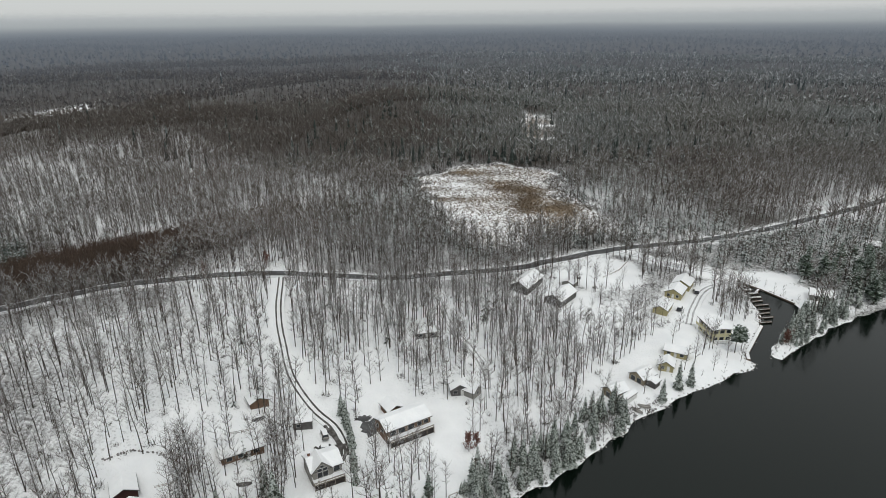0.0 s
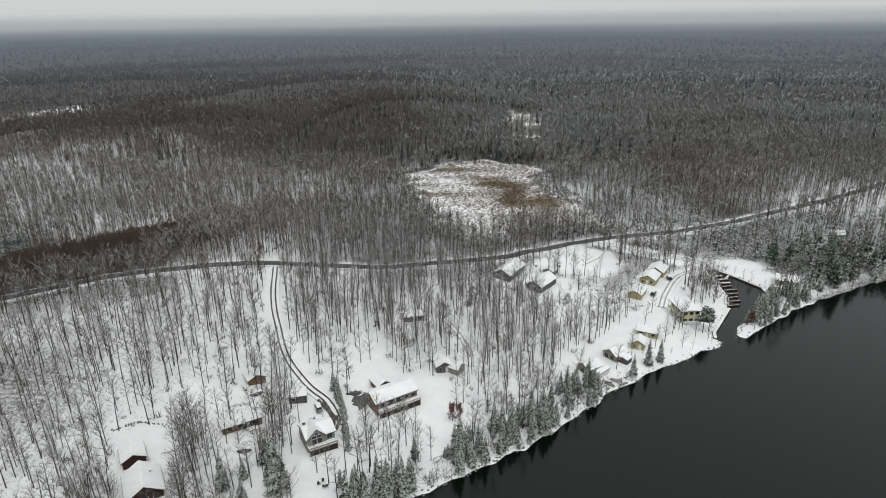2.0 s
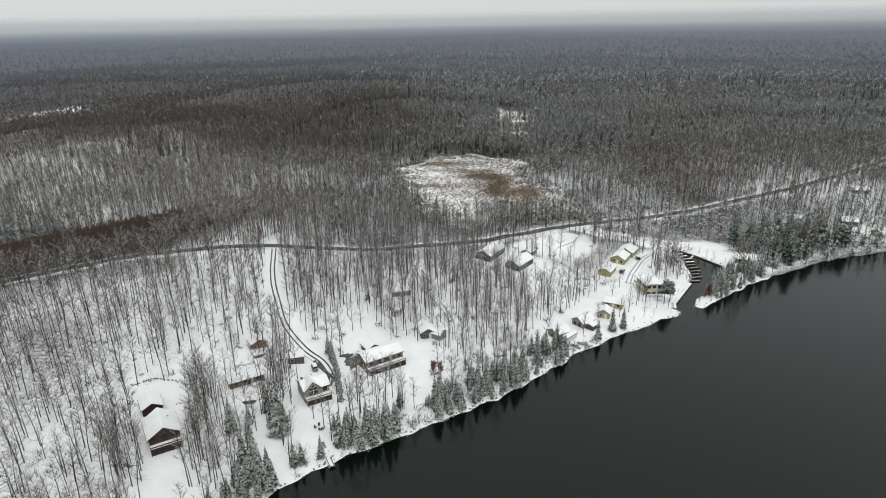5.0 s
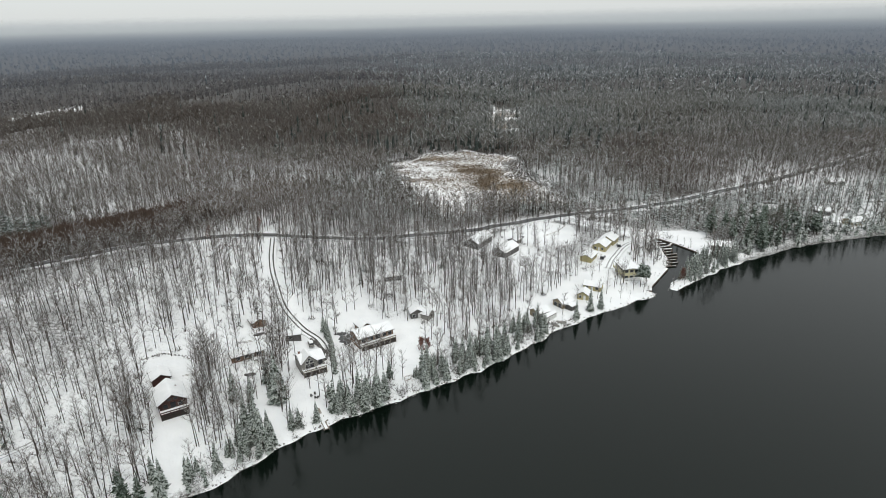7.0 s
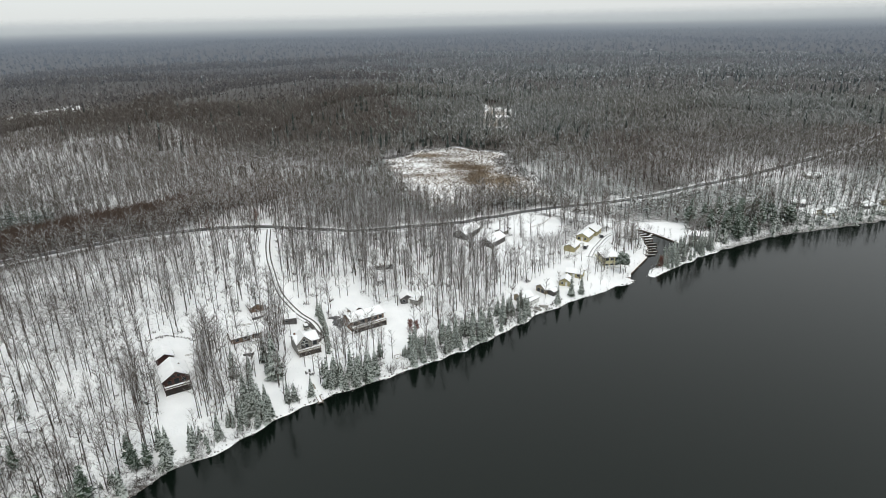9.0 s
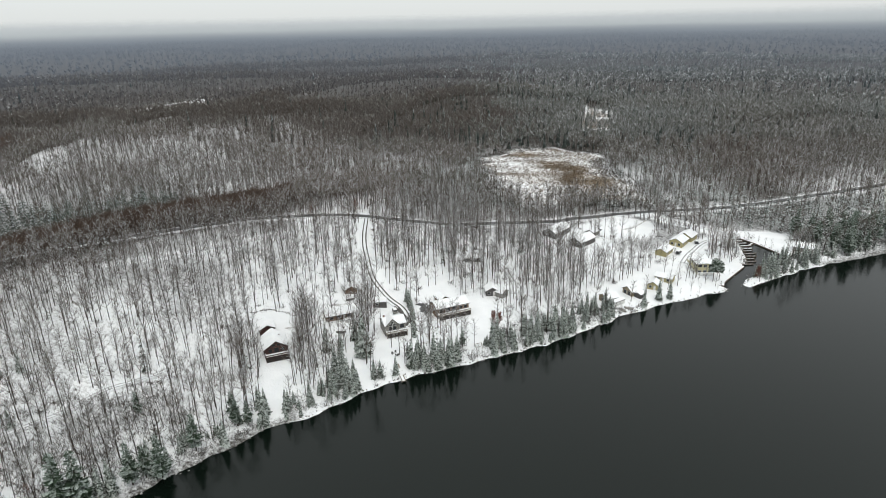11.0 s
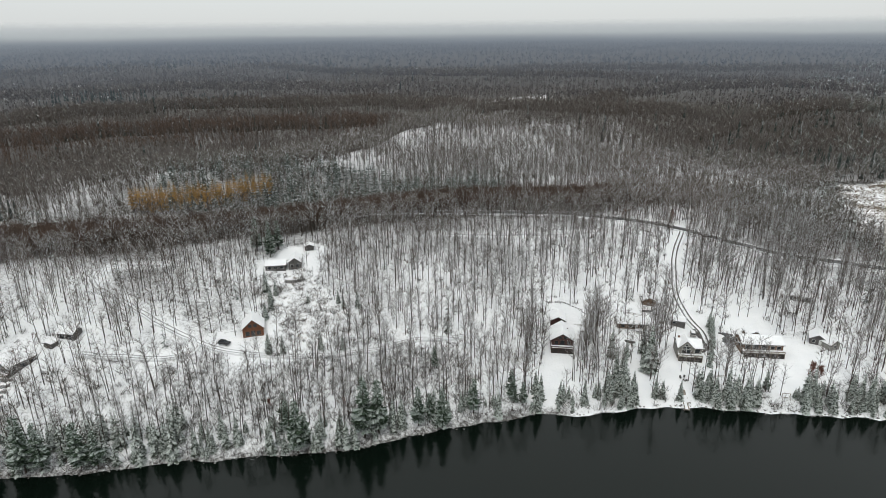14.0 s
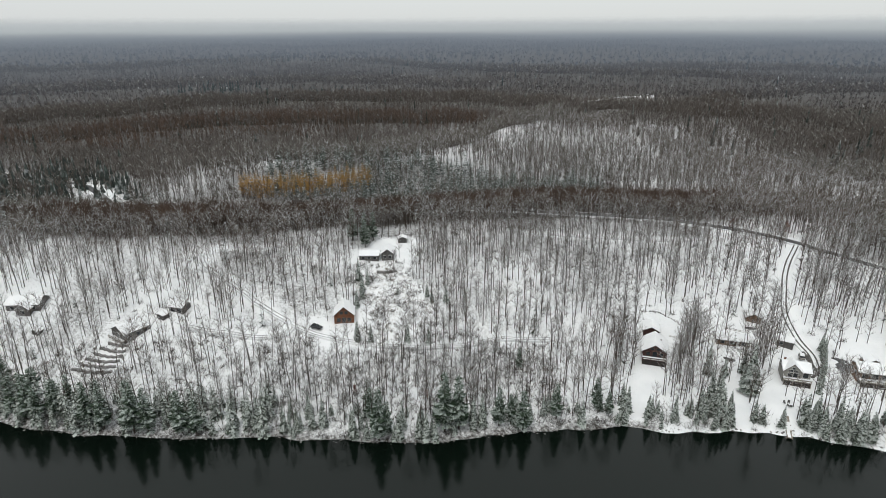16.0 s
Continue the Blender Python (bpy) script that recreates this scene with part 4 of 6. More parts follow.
# far woods in two rings
FAR_SHAPES = [far_tree(70 + k, t, FAR_SPRAYS, 0.25) for k, t in enumerate((15, 17, 14, 16))]
FAINT_SHAPES = [far_tree(74 + k, t, 9, 0.95) for k, t in enumerate((15, 17, 14, 16))]
for near_, far_, step, shapes, seed in ((0, 860, 4.5, FAR_SHAPES, 15), (860, 1650, 8.4, FAINT_SHAPES, 55)):
    fx, fy = spread(-1700, 1500, -300, 1750, step, seed)
    d = np.hypot(fx, fy + 60)
    fx, fy = fx[(d >= near_) & (d < far_)], fy[(d >= near_) & (d < far_)]
    inner = (np.abs(fx) < 420) & (fy > -160) & (fy < 460)
    keep = ~inner & in_sight(fx, fy, 5) & (inland(fx, fy) > 5) & wooded(fx, fy)
    keep |= in_polygon(fx, fy, BOG_N) & (rng.uniform(size=len(fx)) < 0.3)
    keep &= rng.uniform(size=len(fx)) < np.clip(0.92 + 0.25 * waves(fx, fy, 130, 71), 0.6, 1)
    fx, fy = fx[keep], fy[keep]
    turn_, range_ = bearing(fx, fy)
    ever = rng.uniform(size=len(fx)) < evergreen(fx, fy)
    crown = np.interp(turn_, RIDGES[1][0], RIDGES[1][1])
    russet = ~ever & (turn_ < -44) & (np.abs(range_ - crown + 5) < 40 + 15 * waves(fx, fy, 120, 73)) & (rng.uniform(size=len(fx)) < 0.8)
    grey = ~ever & ~russet & (turn_ + 4 * waves(fx, fy, 150, 74) + rng.normal(0, 2, len(fx)) > -3)
    plain = ~ever & ~russet & ~grey
    scatter("far_woods", "distant brown leafless forest over snowy ridges", "forest", shapes, fx[plain], fy[plain], [BARK, TWIG_FAR], (0.75, 1.15), seed + 1)
    scatter("far_woods", "distant frosted grey forest on low ground", "forest", shapes, fx[grey], fy[grey], [BARK, TWIG_GREY], (0.75, 1.15), seed + 4)
    if russet.any():
        scatter("russet_woods", "russet-tinged bare woods along a ridge", "forest", shapes, fx[russet], fy[russet], [BARK, RUSSET], (0.75, 1.15), seed + 2)
    scatter("far_spruces", "distant dark spruces among bare woods", "forest", [small_conifer(80 + k, t, 2.4) for k, t in enumerate((15, 18, 11))], fx[ever], fy[ever], [BARK, SPRUCE_FAR], (0.6, 1.15), seed + 3)
ex, ey = spread(-4700, 4700, -900, 4700, 38, 16)
d = np.hypot(ex, ey + 60)
keep = (d > 1600) & (d < 4600) & in_sight(ex, ey, 3) & (inland(ex, ey) > 5)
ex, ey = ex[keep], ey[keep]
ever = rng.uniform(size=len(ex)) < 0.03 + 0.10 * (waves(ex, ey, 700, 33) > 0.5)
# stems and sprays both take the haze-tinted colour
scatter("horizon_woods", "woods rolling to the horizon, distance haze in their colour", "forest", [far_tree(90 + k, t, 5, 3.0) for k, t in enumerate((17, 20, 18))], ex[~ever], ey[~ever], [TWIG_HAZE, TWIG_HAZE], (0.8, 1.3), 7)
scatter("horizon_spruces", "dark spruces on the far hills", "forest", [small_conifer(95 + k, t, 4.5) for k, t in enumerate((17, 20))], ex[ever], ey[ever], [BARK, SPRUCE_FAR], (0.8, 1.2), 8)

# spruces and pines of the near country
cx, cy = spread(-430, 430, -160, 470, 4.4, 18)
keep = wooded(cx, cy) & in_sight(cx, cy)
keep &= rng.uniform(size=len(cx)) < np.where(evergreen(cx, cy) > 0.3, evergreen(cx, cy), 0.012)
cx, cy = cx[keep], cy[keep]
MID_SPRUCE = [conifer(110 + k, t, 6, 5, w) for k, (t, w) in enumerate(((12, 2.3), (15, 2.6), (9, 2.0)))]
ridge = near_line(cx, cy, RIDGE) < np.where(cx < -270, 40, 28)
scatter("spruce_stand", "snow-dusted dark spruces among the woods", "forest", MID_SPRUCE, cx[~ridge], cy[~ridge], [BARK, SPRUCE_MID], (0.6, 1.15), 9)
scatter("spruce_stand", "heavily frosted grey-green spruces along a low ridge", "forest", [conifer(120 + k, t, 9, 10, w, 0.12, 0.12, 0.1) for k, (t, w) in enumerate(((15, 3.6), (17, 4.0), (12, 3.4)))], cx[ridge], cy[ridge], [BARK, SPRUCE_RIDGE], (0.7, 1.1), 10)

SPRUCES = [Thing("spruce", "snow-dusted dark green spruce", "tree", "shore spruces", conifer(130 + k, t, 18, 13, w), [BARK, SPRUCE]) for k, (t, w) in enumerate(((9.5, 2.0), (12.5, 2.3), (7.2, 1.8), (14.5, 2.6)))]
PINES = [Thing("pine", "tall dark green white pine with open boughs", "tree", "white pines", conifer(150 + k, t, n, 15, w, 0.2, bare, -0.05), [BARK, PINE]) for k, (t, n, w, bare) in enumerate(((17, 24, 3.9, 0.16), (14, 20, 3.5, 0.16), (12, 13, 4.8, 0.42)))]


def along(line, count, inner_, outer, seed, things, size, found=None):
    """Trees planted along a stretch of shore, between two distances from the water."""
    r = random.Random(seed)
    lengths = [math.dist(a, b) for a, b in zip(line[:-1], line[1:])]
    made = 0
    while made < count:
        u = r.uniform(0, sum(lengths))
        for (a, b), ln in zip(zip(line[:-1], line[1:]), lengths):
            if u < ln:
                break
            u -= ln
        px, py = a[0] + (b[0] - a[0]) * u / ln, a[1] + (b[1] - a[1]) * u / ln
        nx_, ny_ = -(b[1] - a[1]) / ln, (b[0] - a[0]) / ln
        off = r.uniform(inner_, outer)
        x, y = px - nx_ * off, py - ny_ * off
        made += 1
        if h(x, y) > 0.15:
            if found is None:
                r.choice(things).plant(x, y, r.uniform(0, 360), r.uniform(*size))
            else:
                found.append((x, y))


BELT = []
along([(26, 127), (14, 118), (-4, 107)], 62, 0.2, 10, 1, SPRUCES, (0.4, 0.85))
along([(46, 145), (26, 127)], 48, 0.2, 11, 2, SPRUCES, (0.4, 0.78))
along([(-12, 103), (-30, 92)], 34, 0.4, 10, 3, SPRUCES, (0.45, 0.9))
along([(-57, 67), (-69, 59), (-74, 53)], 12, 0.3, 8, 4, SPRUCES, (0.3, 0.6))
along([(-48, 78), (-57, 67)], 20, 0.3, 10, 5, SPRUCES, (0.35, 0.7))
along([(-76, 52), (-88, 36), (-102, 14)], 22, 0.2, 11, 6, SPRUCES, (0.35, 0.8))
along([(-102, 14), (-112, 3), (-140, -23)], 46, 0.0, 11, 8, SPRUCES, (0.35, 0.75))
along([(-140, -23), (-159, -44), (-186, -68), (-215, -90)], 160, 0.0, 15, 9, SPRUCES, (0.6, 1.2), BELT)
along([(-180, -62), (-203, -79), (-235, -104)], 20, 1, 14, 10, PINES, (0.7, 1.05))
along([(153, 212), (138, 203), (116, 187)], 60, 0.3, 12, 11, SPRUCES, (0.45, 0.85))
along([(214, 238), (190, 231), (171, 221), (164, 218)], 44, 3, 34, 12, PINES, (0.75, 1.05))
along([(380, 285), (300, 262), (247, 246), (208, 236), (160, 216)], 110, 0.0, 9, 13, SPRUCES, (0.6, 1.0), BELT)
scatter("spruce_belt", "dense snow-dusted spruces along the shore", "forest", [conifer(170 + k, t, 11, 8, w) for k, (t, w) in enumerate(((11, 2.2), (14, 2.6), (8.5, 2.0), (16, 2.8)))],
        [p[0] for p in BELT], [p[1] for p in BELT], [BARK, SPRUCE], (0.5, 0.95), 44)
for x, y, tall in ((-105, 16, 21), (-103, 20, 19), (-107, 19, 15), (-124, 3, 12), (-116, 3, 12), (-96, 30, 14), (-94, 33, 11), (-90, 34, 15), (-86, 45, 13), (-79, 57, 10), (-76, 58, 9), (-111, 57, 9),
                   (-226, 70, 17), (-222, 74, 15), (-219, 77, 15), (-216, 70, 14), (-16, 112, 8), (-50, 103, 10), (-203, -75, 15), (-206, -72, 13), (-197, -72, 17), (-193, -66, 13), (-181, -60, 16), (-177, -57, 15),
                   (-169, -51, 19), (-172, -50, 14), (-166, -48, 16), (-158, -41, 16), (-155, -38, 13), (-161, -41, 13), (-116, 0, 18), (-129, 6, 11), (-212, -84, 16), (-219, -88, 18), (-81, 59, 11), ):
    k = 0 if tall > 13 else 1
    PINES[k].plant(x, y, (x * 31 + y * 7) % 360, tall / (17, 14)[k])
for x, y, size in ((92.5, 184, 1.0), (95.8, 186.2, 0.85)):
    PINES[2].plant(x, y, x * 31 % 360, size)
for x, y, tall in ((-162, 26, 9), (-164, 27, 7), (-158, 29, 8), (-179, 38, 8), (-189, 51, 7), (-194, 50, 11), (-174, 55, 4), (-165, 63, 6), (-157, 66, 8), (-161, 62, 6), (-152, 72, 5), (-143, 44, 7), (-149, 39, 8), (-186, 46, 9), (-182, 43, 8),
                   (-99, 26, 9), (-100, 23, 8), (-72, 60, 12), (-67, 66, 9), (-76, 66, 9), (-73, 64, 10), (-67, 68, 7), (-65, 102, 12), (-56, 91, 13), (-51, 101, 19), (-57, 112, 12), (-58, 89, 12), (-51, 81, 12), (-53, 82, 14), (-48, 81, 9), (-55, 78, 9),
                   (-50, 84, 10), (-66, 104, 10), (-59, 98, 7), (-61, 106, 7), (-54, 104, 8), (-44, 88, 8), (-42, 89, 7), (-37, 91, 8), (-35, 103, 6), (-25, 100, 9), (-22, 101, 10), (-20, 102, 9), (-17, 104, 9), (-5, 114, 12), (-4, 112, 11), (7, 127, 8),
                   (-43, 144.5, 7.5), (-41.2, 141, 8.5), (-40.2, 138, 8), (-38.8, 134, 7), (-38, 131, 7), (-37, 126, 6.5), (-36, 122, 7), (-35, 117, 6), (64.2, 161.6, 11), (69.2, 164, 9.5), (56.8, 154.6, 9)):
    k = 0 if tall < 8 else 1 if tall < 11 else 3
    SPRUCES[k].plant(x, y, (x * 37 + y * 11) % 360, tall / (9.5, 12.5, 7.2, 14.5)[k])

YARD = [Thing("yard_tree", "leafless spreading tree in a snowy yard", "tree", "yard trees", s, [BARK, TWIG]) for s in YARD_SHAPES]
for x, y, k, size in ((-31, 127, 0, 1.0), (-27, 125, 1, 0.95), (-20, 127, 2, 1.0), (-16, 122, 2, 0.9), (-36, 160, 1, 0.9), (-33, 162, 0, 1.0), (-39, 170, 1, 1.0), (-78, 128, 0, 0.95), (-72, 131, 1, 1.0), (-69, 118, 2, 1.0), (-66, 119, 0, 0.9),
                      (-76, 112, 1, 1.0), (-74, 108, 0, 1.1), (-72, 111, 1, 1.0), (-75, 116, 1, 1.05), (-42, 108, 2, 0.9), (-88, 88, 0, 0.9), (-91, 96, 1, 0.9),
                      (52, 158, 2, 0.9), (60, 167, 2, 0.85), (70, 172, 0, 0.8), (75, 176, 2, 1.0), (80, 182, 0, 0.9), (84, 186, 2, 0.9), (88, 180, 2, 0.8), (92, 178, 2, 0.75), (80, 172, 2, 0.7), (72, 190, 0, 0.8), (66, 196, 0, 0.85), (78, 200, 2, 0.9),
                      (104, 222, 0, 0.9), (108, 228, 1, 0.85), (100, 214, 0, 0.9), (106, 214, 2, 0.9), (112, 236, 0, 0.8), (110, 222, 0, 0.9), (96, 206, 2, 1.0), (-168, 40, 0, 0.8), (-196, 74, 1, 0.9), (-190, 66, 2, 0.9), (46, 236, 1, 0.9), (53, 232, 1, 0.9)):
    YARD[k].plant(x, y, (x * 53 + y * 17) % 360, size)
rusty = Thing("oak", "small oak still holding rust-brown leaves", "tree", "rusty trees", bare_tree(201, 6, 13, 130, 4, 0.05, 0.11, 0.12, 7), [BARK, TWIG, RUST], ("trunk", "crown", "foliage"))
for x, y, size in ((-5.2, 129.7, 1.0), (-3, 131.5, 0.8), (114, 190, 0.95), (117, 193, 0.9), (119.5, 196.5, 0.8), (-120, 22, 0.6), (-139, 8, 0.55), (-108, 216, 1.0), (-88, 232, 1.1)):
    rusty.plant(x, y, x * 29 % 360, size)

# larches, brush and marsh grass
lx, ly = spread(-400, -290, 60, 175, 2.6, 22)
keep = near_line(lx, ly, LARCHES) < 7
scatter("larch_stand", "golden larches among grey woods", "forest", [conifer(210 + k, t, 10, 12, 3.0, 0.15, 0.2, -0.1) for k, t in enumerate((15, 17))], lx[keep], ly[keep], [BARK, GOLD], (0.65, 1.0), 23)
SHRUBS = [shrub(220 + k, t, 30, 0.075) for k, t in enumerate((2.8, 4.6, 2.0, 3.6))]
ux, uy = spread(-260, 140, -120, 300, 2.5, 24)
s_ = inland(ux, uy)
meadow = near_line(ux, uy, [(-160, 46), (-188, 56)]) < 15
low = near_line(ux, uy, [(-115, 30), (-165, -20), (-195, -50)]) < 36
p = np.where(low, np.where(ux > -150, 0.9, 0.5), 0.12)
p = np.where(meadow, 0.72 + 0.3 * waves(ux, uy, 12, 45), p)
p = np.where((s_ < 9) & (ux < -20), 0.5, p)
p = np.where((s_ < 3.5) & (ux < 40), 0.8, p)
p = np.where((ux > -4) & (ux < 50) & (s_ < 20), 0.6, p)
keep = (s_ > 0.2) & (rng.uniform(size=len(ux)) < p) & (~open_ground(ux, uy) | meadow) & (near_line(ux, uy, TRACK_X) > 1.8) & (near_line(ux, uy, [(-174, 30), (-174, 33)]) > 7)
scatter("brush", "frosted leafless brush and saplings", "shrubs", SHRUBS, ux[keep], uy[keep], [BARK, BRUSH], (0.5, 1.25), 25)
THICKET = [bare_tree(240 + k, t, 9, 64, 3, 0.075, 0.06, 0.08) for k, t in enumerate((5.5, 6.8, 4.6))]
vx, vy = spread(-215, 230, -100, 255, 3.0, 29)
s_ = inland(vx, vy)
p = np.where(s_ < 11, np.where(vx < -100, 0.45, 0.75), 0.0)
p = np.where(near_line(vx, vy, [(-112, 40), (-135, 22), (-150, 12)]) < 27, 0.7, p)
p = np.where((near_line(vx, vy, [(-162, 40), (-150, 62)]) < 14), 0.4, p)
glade = near_line(vx, vy, [(-160, 46), (-190, 58)]) < 15
p = np.where(glade, 0.5 + 0.4 * waves(vx, vy, 16, 46), p)
lawn = (vx > 50) & (vx < 112) & (s_ < 9) & (s_ > 1.5)
p = np.where(lawn, 0.16, p)
keep = (s_ > 0.5) & (rng.uniform(size=len(vx)) < p) & (~open_ground(vx, vy) | glade | lawn) & (near_line(vx, vy, [(-174, 30), (-174, 33)]) > 8)
scatter("thicket", "grey-brown leafless thicket dusted with snow", "shrubs", THICKET, vx[keep], vy[keep], [BRUSH, BRUSH], (0.6, 1.2), 30, factor=np.where(glade, 0.6, np.where(lawn, 0.6, 1.0))[keep])
tx, ty = spread(-50, 110, 280, 470, 1.7, 26)
keep = in_polygon(tx, ty, BOG) & (rng.uniform(size=len(tx)) < 0.5 + 0.5 * np.exp(-(((tx - 38) / 24) ** 2 + ((ty - 365) / 45) ** 2)) + 0.15 * waves(tx, ty, 40, 41))
scatter("marsh_grass", "tan marsh grass tufts poking through snow", "grass", [shrub(230 + k, 1.5, 9, 0.13) for k in range(3)], tx[keep], ty[keep], [REED, REED], (0.6, 1.2), 27)

# ragged scrub that closes in on the marsh from its edges
wx_, wy_ = spread(-55, 120, 250, 490, 2.1, 31)
edge = near_line(wx_, wy_, BOG + BOG[:1])
within = in_polygon(wx_, wy_, BOG)
reach = 3 + 5 * waves(wx_, wy_, 26, 47) + 3 * waves(wx_, wy_, 9, 48)
reach = np.where((wx_ > 56) & (wy_ > 350) & (wy_ < 420), reach + 6, reach)
keep = np.where(within, edge < reach, edge < 9) & (near_line(wx_, wy_, ROAD) > 5)
scatter("marsh_scrub", "grey-brown leafless scrub closing in on the snowy marsh", "shrubs", [shrub(250 + k, t, 16, 0.10) for k, t in enumerate((2.4, 3.4, 4.4))], wx_[keep], wy_[keep], [BARK, BRUSH], (0.5, 1.2), 32)
wx_, wy_ = spread(-40, 110, 248, 312, 3.4, 33)
keep = (near_line(wx_, wy_, [(-16, 300), (12, 262), (20, 266)]) < 13) | (near_line(wx_, wy_, [(44, 290), (84, 294), (100, 300)]) < 9)
keep &= wooded(wx_, wy_) & (near_line(wx_, wy_, ROAD) > 7) & (waves(wx_, wy_, 14, 49) > -0.35)
scatter("spruce_stand", "snow-dusted dark spruces between the marsh and the road", "forest", MID_SPRUCE, wx_[keep], wy_[keep], [BARK, SPRUCE_MID], (0.5, 0.95), 34)

# stones and snags along the waterline
line = np.array(SHORE[3:44], float)
sx, sy = [], []
for a, b in zip(line[:-1], line[1:]):
    n = int(np.hypot(*(b - a)) / 0.9)
    f = (np.arange(n) + rng.uniform(0, 1, n))[:, None] / max(n, 1)
    q = a + (b - a) * f + rng.normal(0, 0.7, (n, 2))
    sx.append(q[:, 0])
    sy.append(q[:, 1])


def stone_shape(seed):
    bm = bmesh.new()
    bmesh.ops.create_icosphere(bm, subdivisions=1, radius=0.4)
    r = random.Random(seed)
    for v in bm.verts:
        v.co = v.co * r.uniform(0.7, 1.15)
        v.co.z *= 0.6
    v = np.array([v.co[:] for v in bm.verts])
    t = np.array([[q.index for q in f.verts] for f in bm.faces])
    bm.free()
    return v, t, np.zeros(len(t), int)


scatter("shore_stones", "small dark stones along the snowy waterline", "stones", [stone_shape(k) for k in range(4)], np.concatenate(sx), np.concatenate(sy), [STONE], (0.4, 1.3), 28, 0.05)

# ---- buildings ----
def window(parent, x, z, w, hh, y, frame_mat=WHITE, side=False, sign=-1):
    """A window with frame and pane on the front (or a side) of a wall."""
    t = 0.07
    if side:
        fr = boxed(y - 0.05, y + 0.05, x - w / 2 - t, x + w / 2 + t, z - t, z + hh + t, 0.015)
        pn = boxed(y - 0.07, y + 0.07, x - w / 2, x + w / 2, z, z + hh)
    else:
        fr = boxed(x - w / 2 - t, x + w / 2 + t, y - 0.05, y + 0.05, z - t, z + hh + t, 0.015)
        pn = boxed(x - w / 2, x + w / 2, y - 0.07, y + 0.07, z, z + hh)
    win = part("window", fr, frame_mat, parent)
    part("pane", pn, PANE, win, "dark window glass")
    return win


def house(name, label, x, y, rz, w, d, wall, rise, siding, ridge="y", over=0.45, deck=0.0, deck_z=0.0, front=(), sides=(), door=None, chimney=None,
          category="house", base=None, group="", snow=0.22, trim=WHITE, deck_mat=DECKWOOD, rail=True):
    """A gabled building. Its front looks along local -y; ridge 'y' puts the gable in front, 'x' the eaves."""
    if base is None:
        c, s = math.cos(radians(rz)), math.sin(radians(rz))
        corners = [h(x + c * px - s * py, y + s * px + c * py) for px in (-w / 2, w / 2) for py in (-d / 2, d / 2)]
        base = sum(sorted(corners)[:2]) / 2
    root = tagged(empty(name, x, y, base, rz), label, category, group)
    low = -1.5
    if ridge == "y":
        out = [(-w / 2, low), (w / 2, low), (w / 2, wall), (0, wall + rise), (-w / 2, wall)]
        part("wall", prism(bmesh.new(), out, -d / 2, d / 2), siding, root)
    else:
        out = [(-d / 2, low), (d / 2, low), (d / 2, wall), (0, wall + rise), (-d / 2, wall)]
        part("wall", prism(bmesh.new(), out, -w / 2, w / 2), siding, root, at=pose(0, 0, 0, 0, 0, 90))
    span, run = (w, d) if ridge == "y" else (d, w)
    half = span / 2 + over
    drop = rise / (span / 2) * over
    roof_t = 0.14
    for name_, mat, t0, t1, inset in (("roof", CONCRETE, 0.02, roof_t, 0.0), ("roof_snow", SNOW, roof_t, roof_t + snow, 0.06)):
        bm = bmesh.new()
        out = [(-half + inset, wall - drop + t0), (0, wall + rise + t0), (half - inset, wall - drop + t0),
               (half - inset, wall - drop + t1), (0.0, wall + rise + t1 + 0.05), (-half + inset, wall - drop + t1)]
        prism(bm, out, -run / 2 - over + inset, run / 2 + over - inset)
        if name_ == "roof_snow":
            bmesh.ops.bevel(bm, geom=list(bm.edges), offset=0.07, segments=1, affect="EDGES")
        part(name_, bm, mat, root, "thick fresh snow on the roof" if name_ == "roof_snow" else "", at=None if ridge == "y" else pose(0, 0, 0, 0, 0, 90))
    for fx_, fz, fw, fh in front:
        window(root, fx_, fz, fw, fh, -d / 2, trim)
    for sx_, fy_, fz, fw, fh in sides:
        window(root, fy_, fz, fw, fh, sx_ * w / 2, trim, True)
    if door:
        dx, dz = door
        dr = part("door", boxed(dx - 0.48, dx + 0.48, -d / 2 - 0.06, -d / 2 + 0.05, dz, dz + 2.05, 0.02), trim, root)
        part("handle", boxed(dx + 0.33, dx + 0.39, -d / 2 - 0.12, -d / 2 - 0.05, dz + 0.95, dz + 1.05), STEEL, dr)
    if chimney:
        cx_, cy_, ch = chimney
        chim = part("chimney", boxed(cx_ - 0.3, cx_ + 0.3, cy_ - 0.3, cy_ + 0.3, wall * 0.5, wall + rise + ch, 0.03), BRICK, root)
        part("chimney_cap", boxed(cx_ - 0.38, cx_ + 0.38, cy_ - 0.38, cy_ + 0.38, wall + rise + ch, wall + rise + ch + 0.18, 0.05), SNOW, chim)
    if deck:
        y0, y1 = -d / 2 - deck, -d / 2 - 0.01
        if deck_z > 1.5:
            # lower wall in a darker colour than the siding, painting the shade below the deck
            part("foundation", boxed(-w / 2 + 0.05, w / 2 - 0.05, -d / 2 - 0.12, -d / 2 + 0.3, low, deck_z - 0.24), CONCRETE, root, "lower storey wall, darkened for the shade under the deck")
        part("deck_floor", boxed(-w / 2, w / 2, y0, y1, deck_z - 0.22, deck_z, 0.03), deck_mat, root, "weathered wooden deck")
        part("deck_snow", boxed(-w / 2 + 0.1, w / 2 - 0.1, y0 + 0.12, y1, deck_z + 0.004, deck_z + 0.16, 0.05), SNOW, root, "fresh snow lying on the deck")
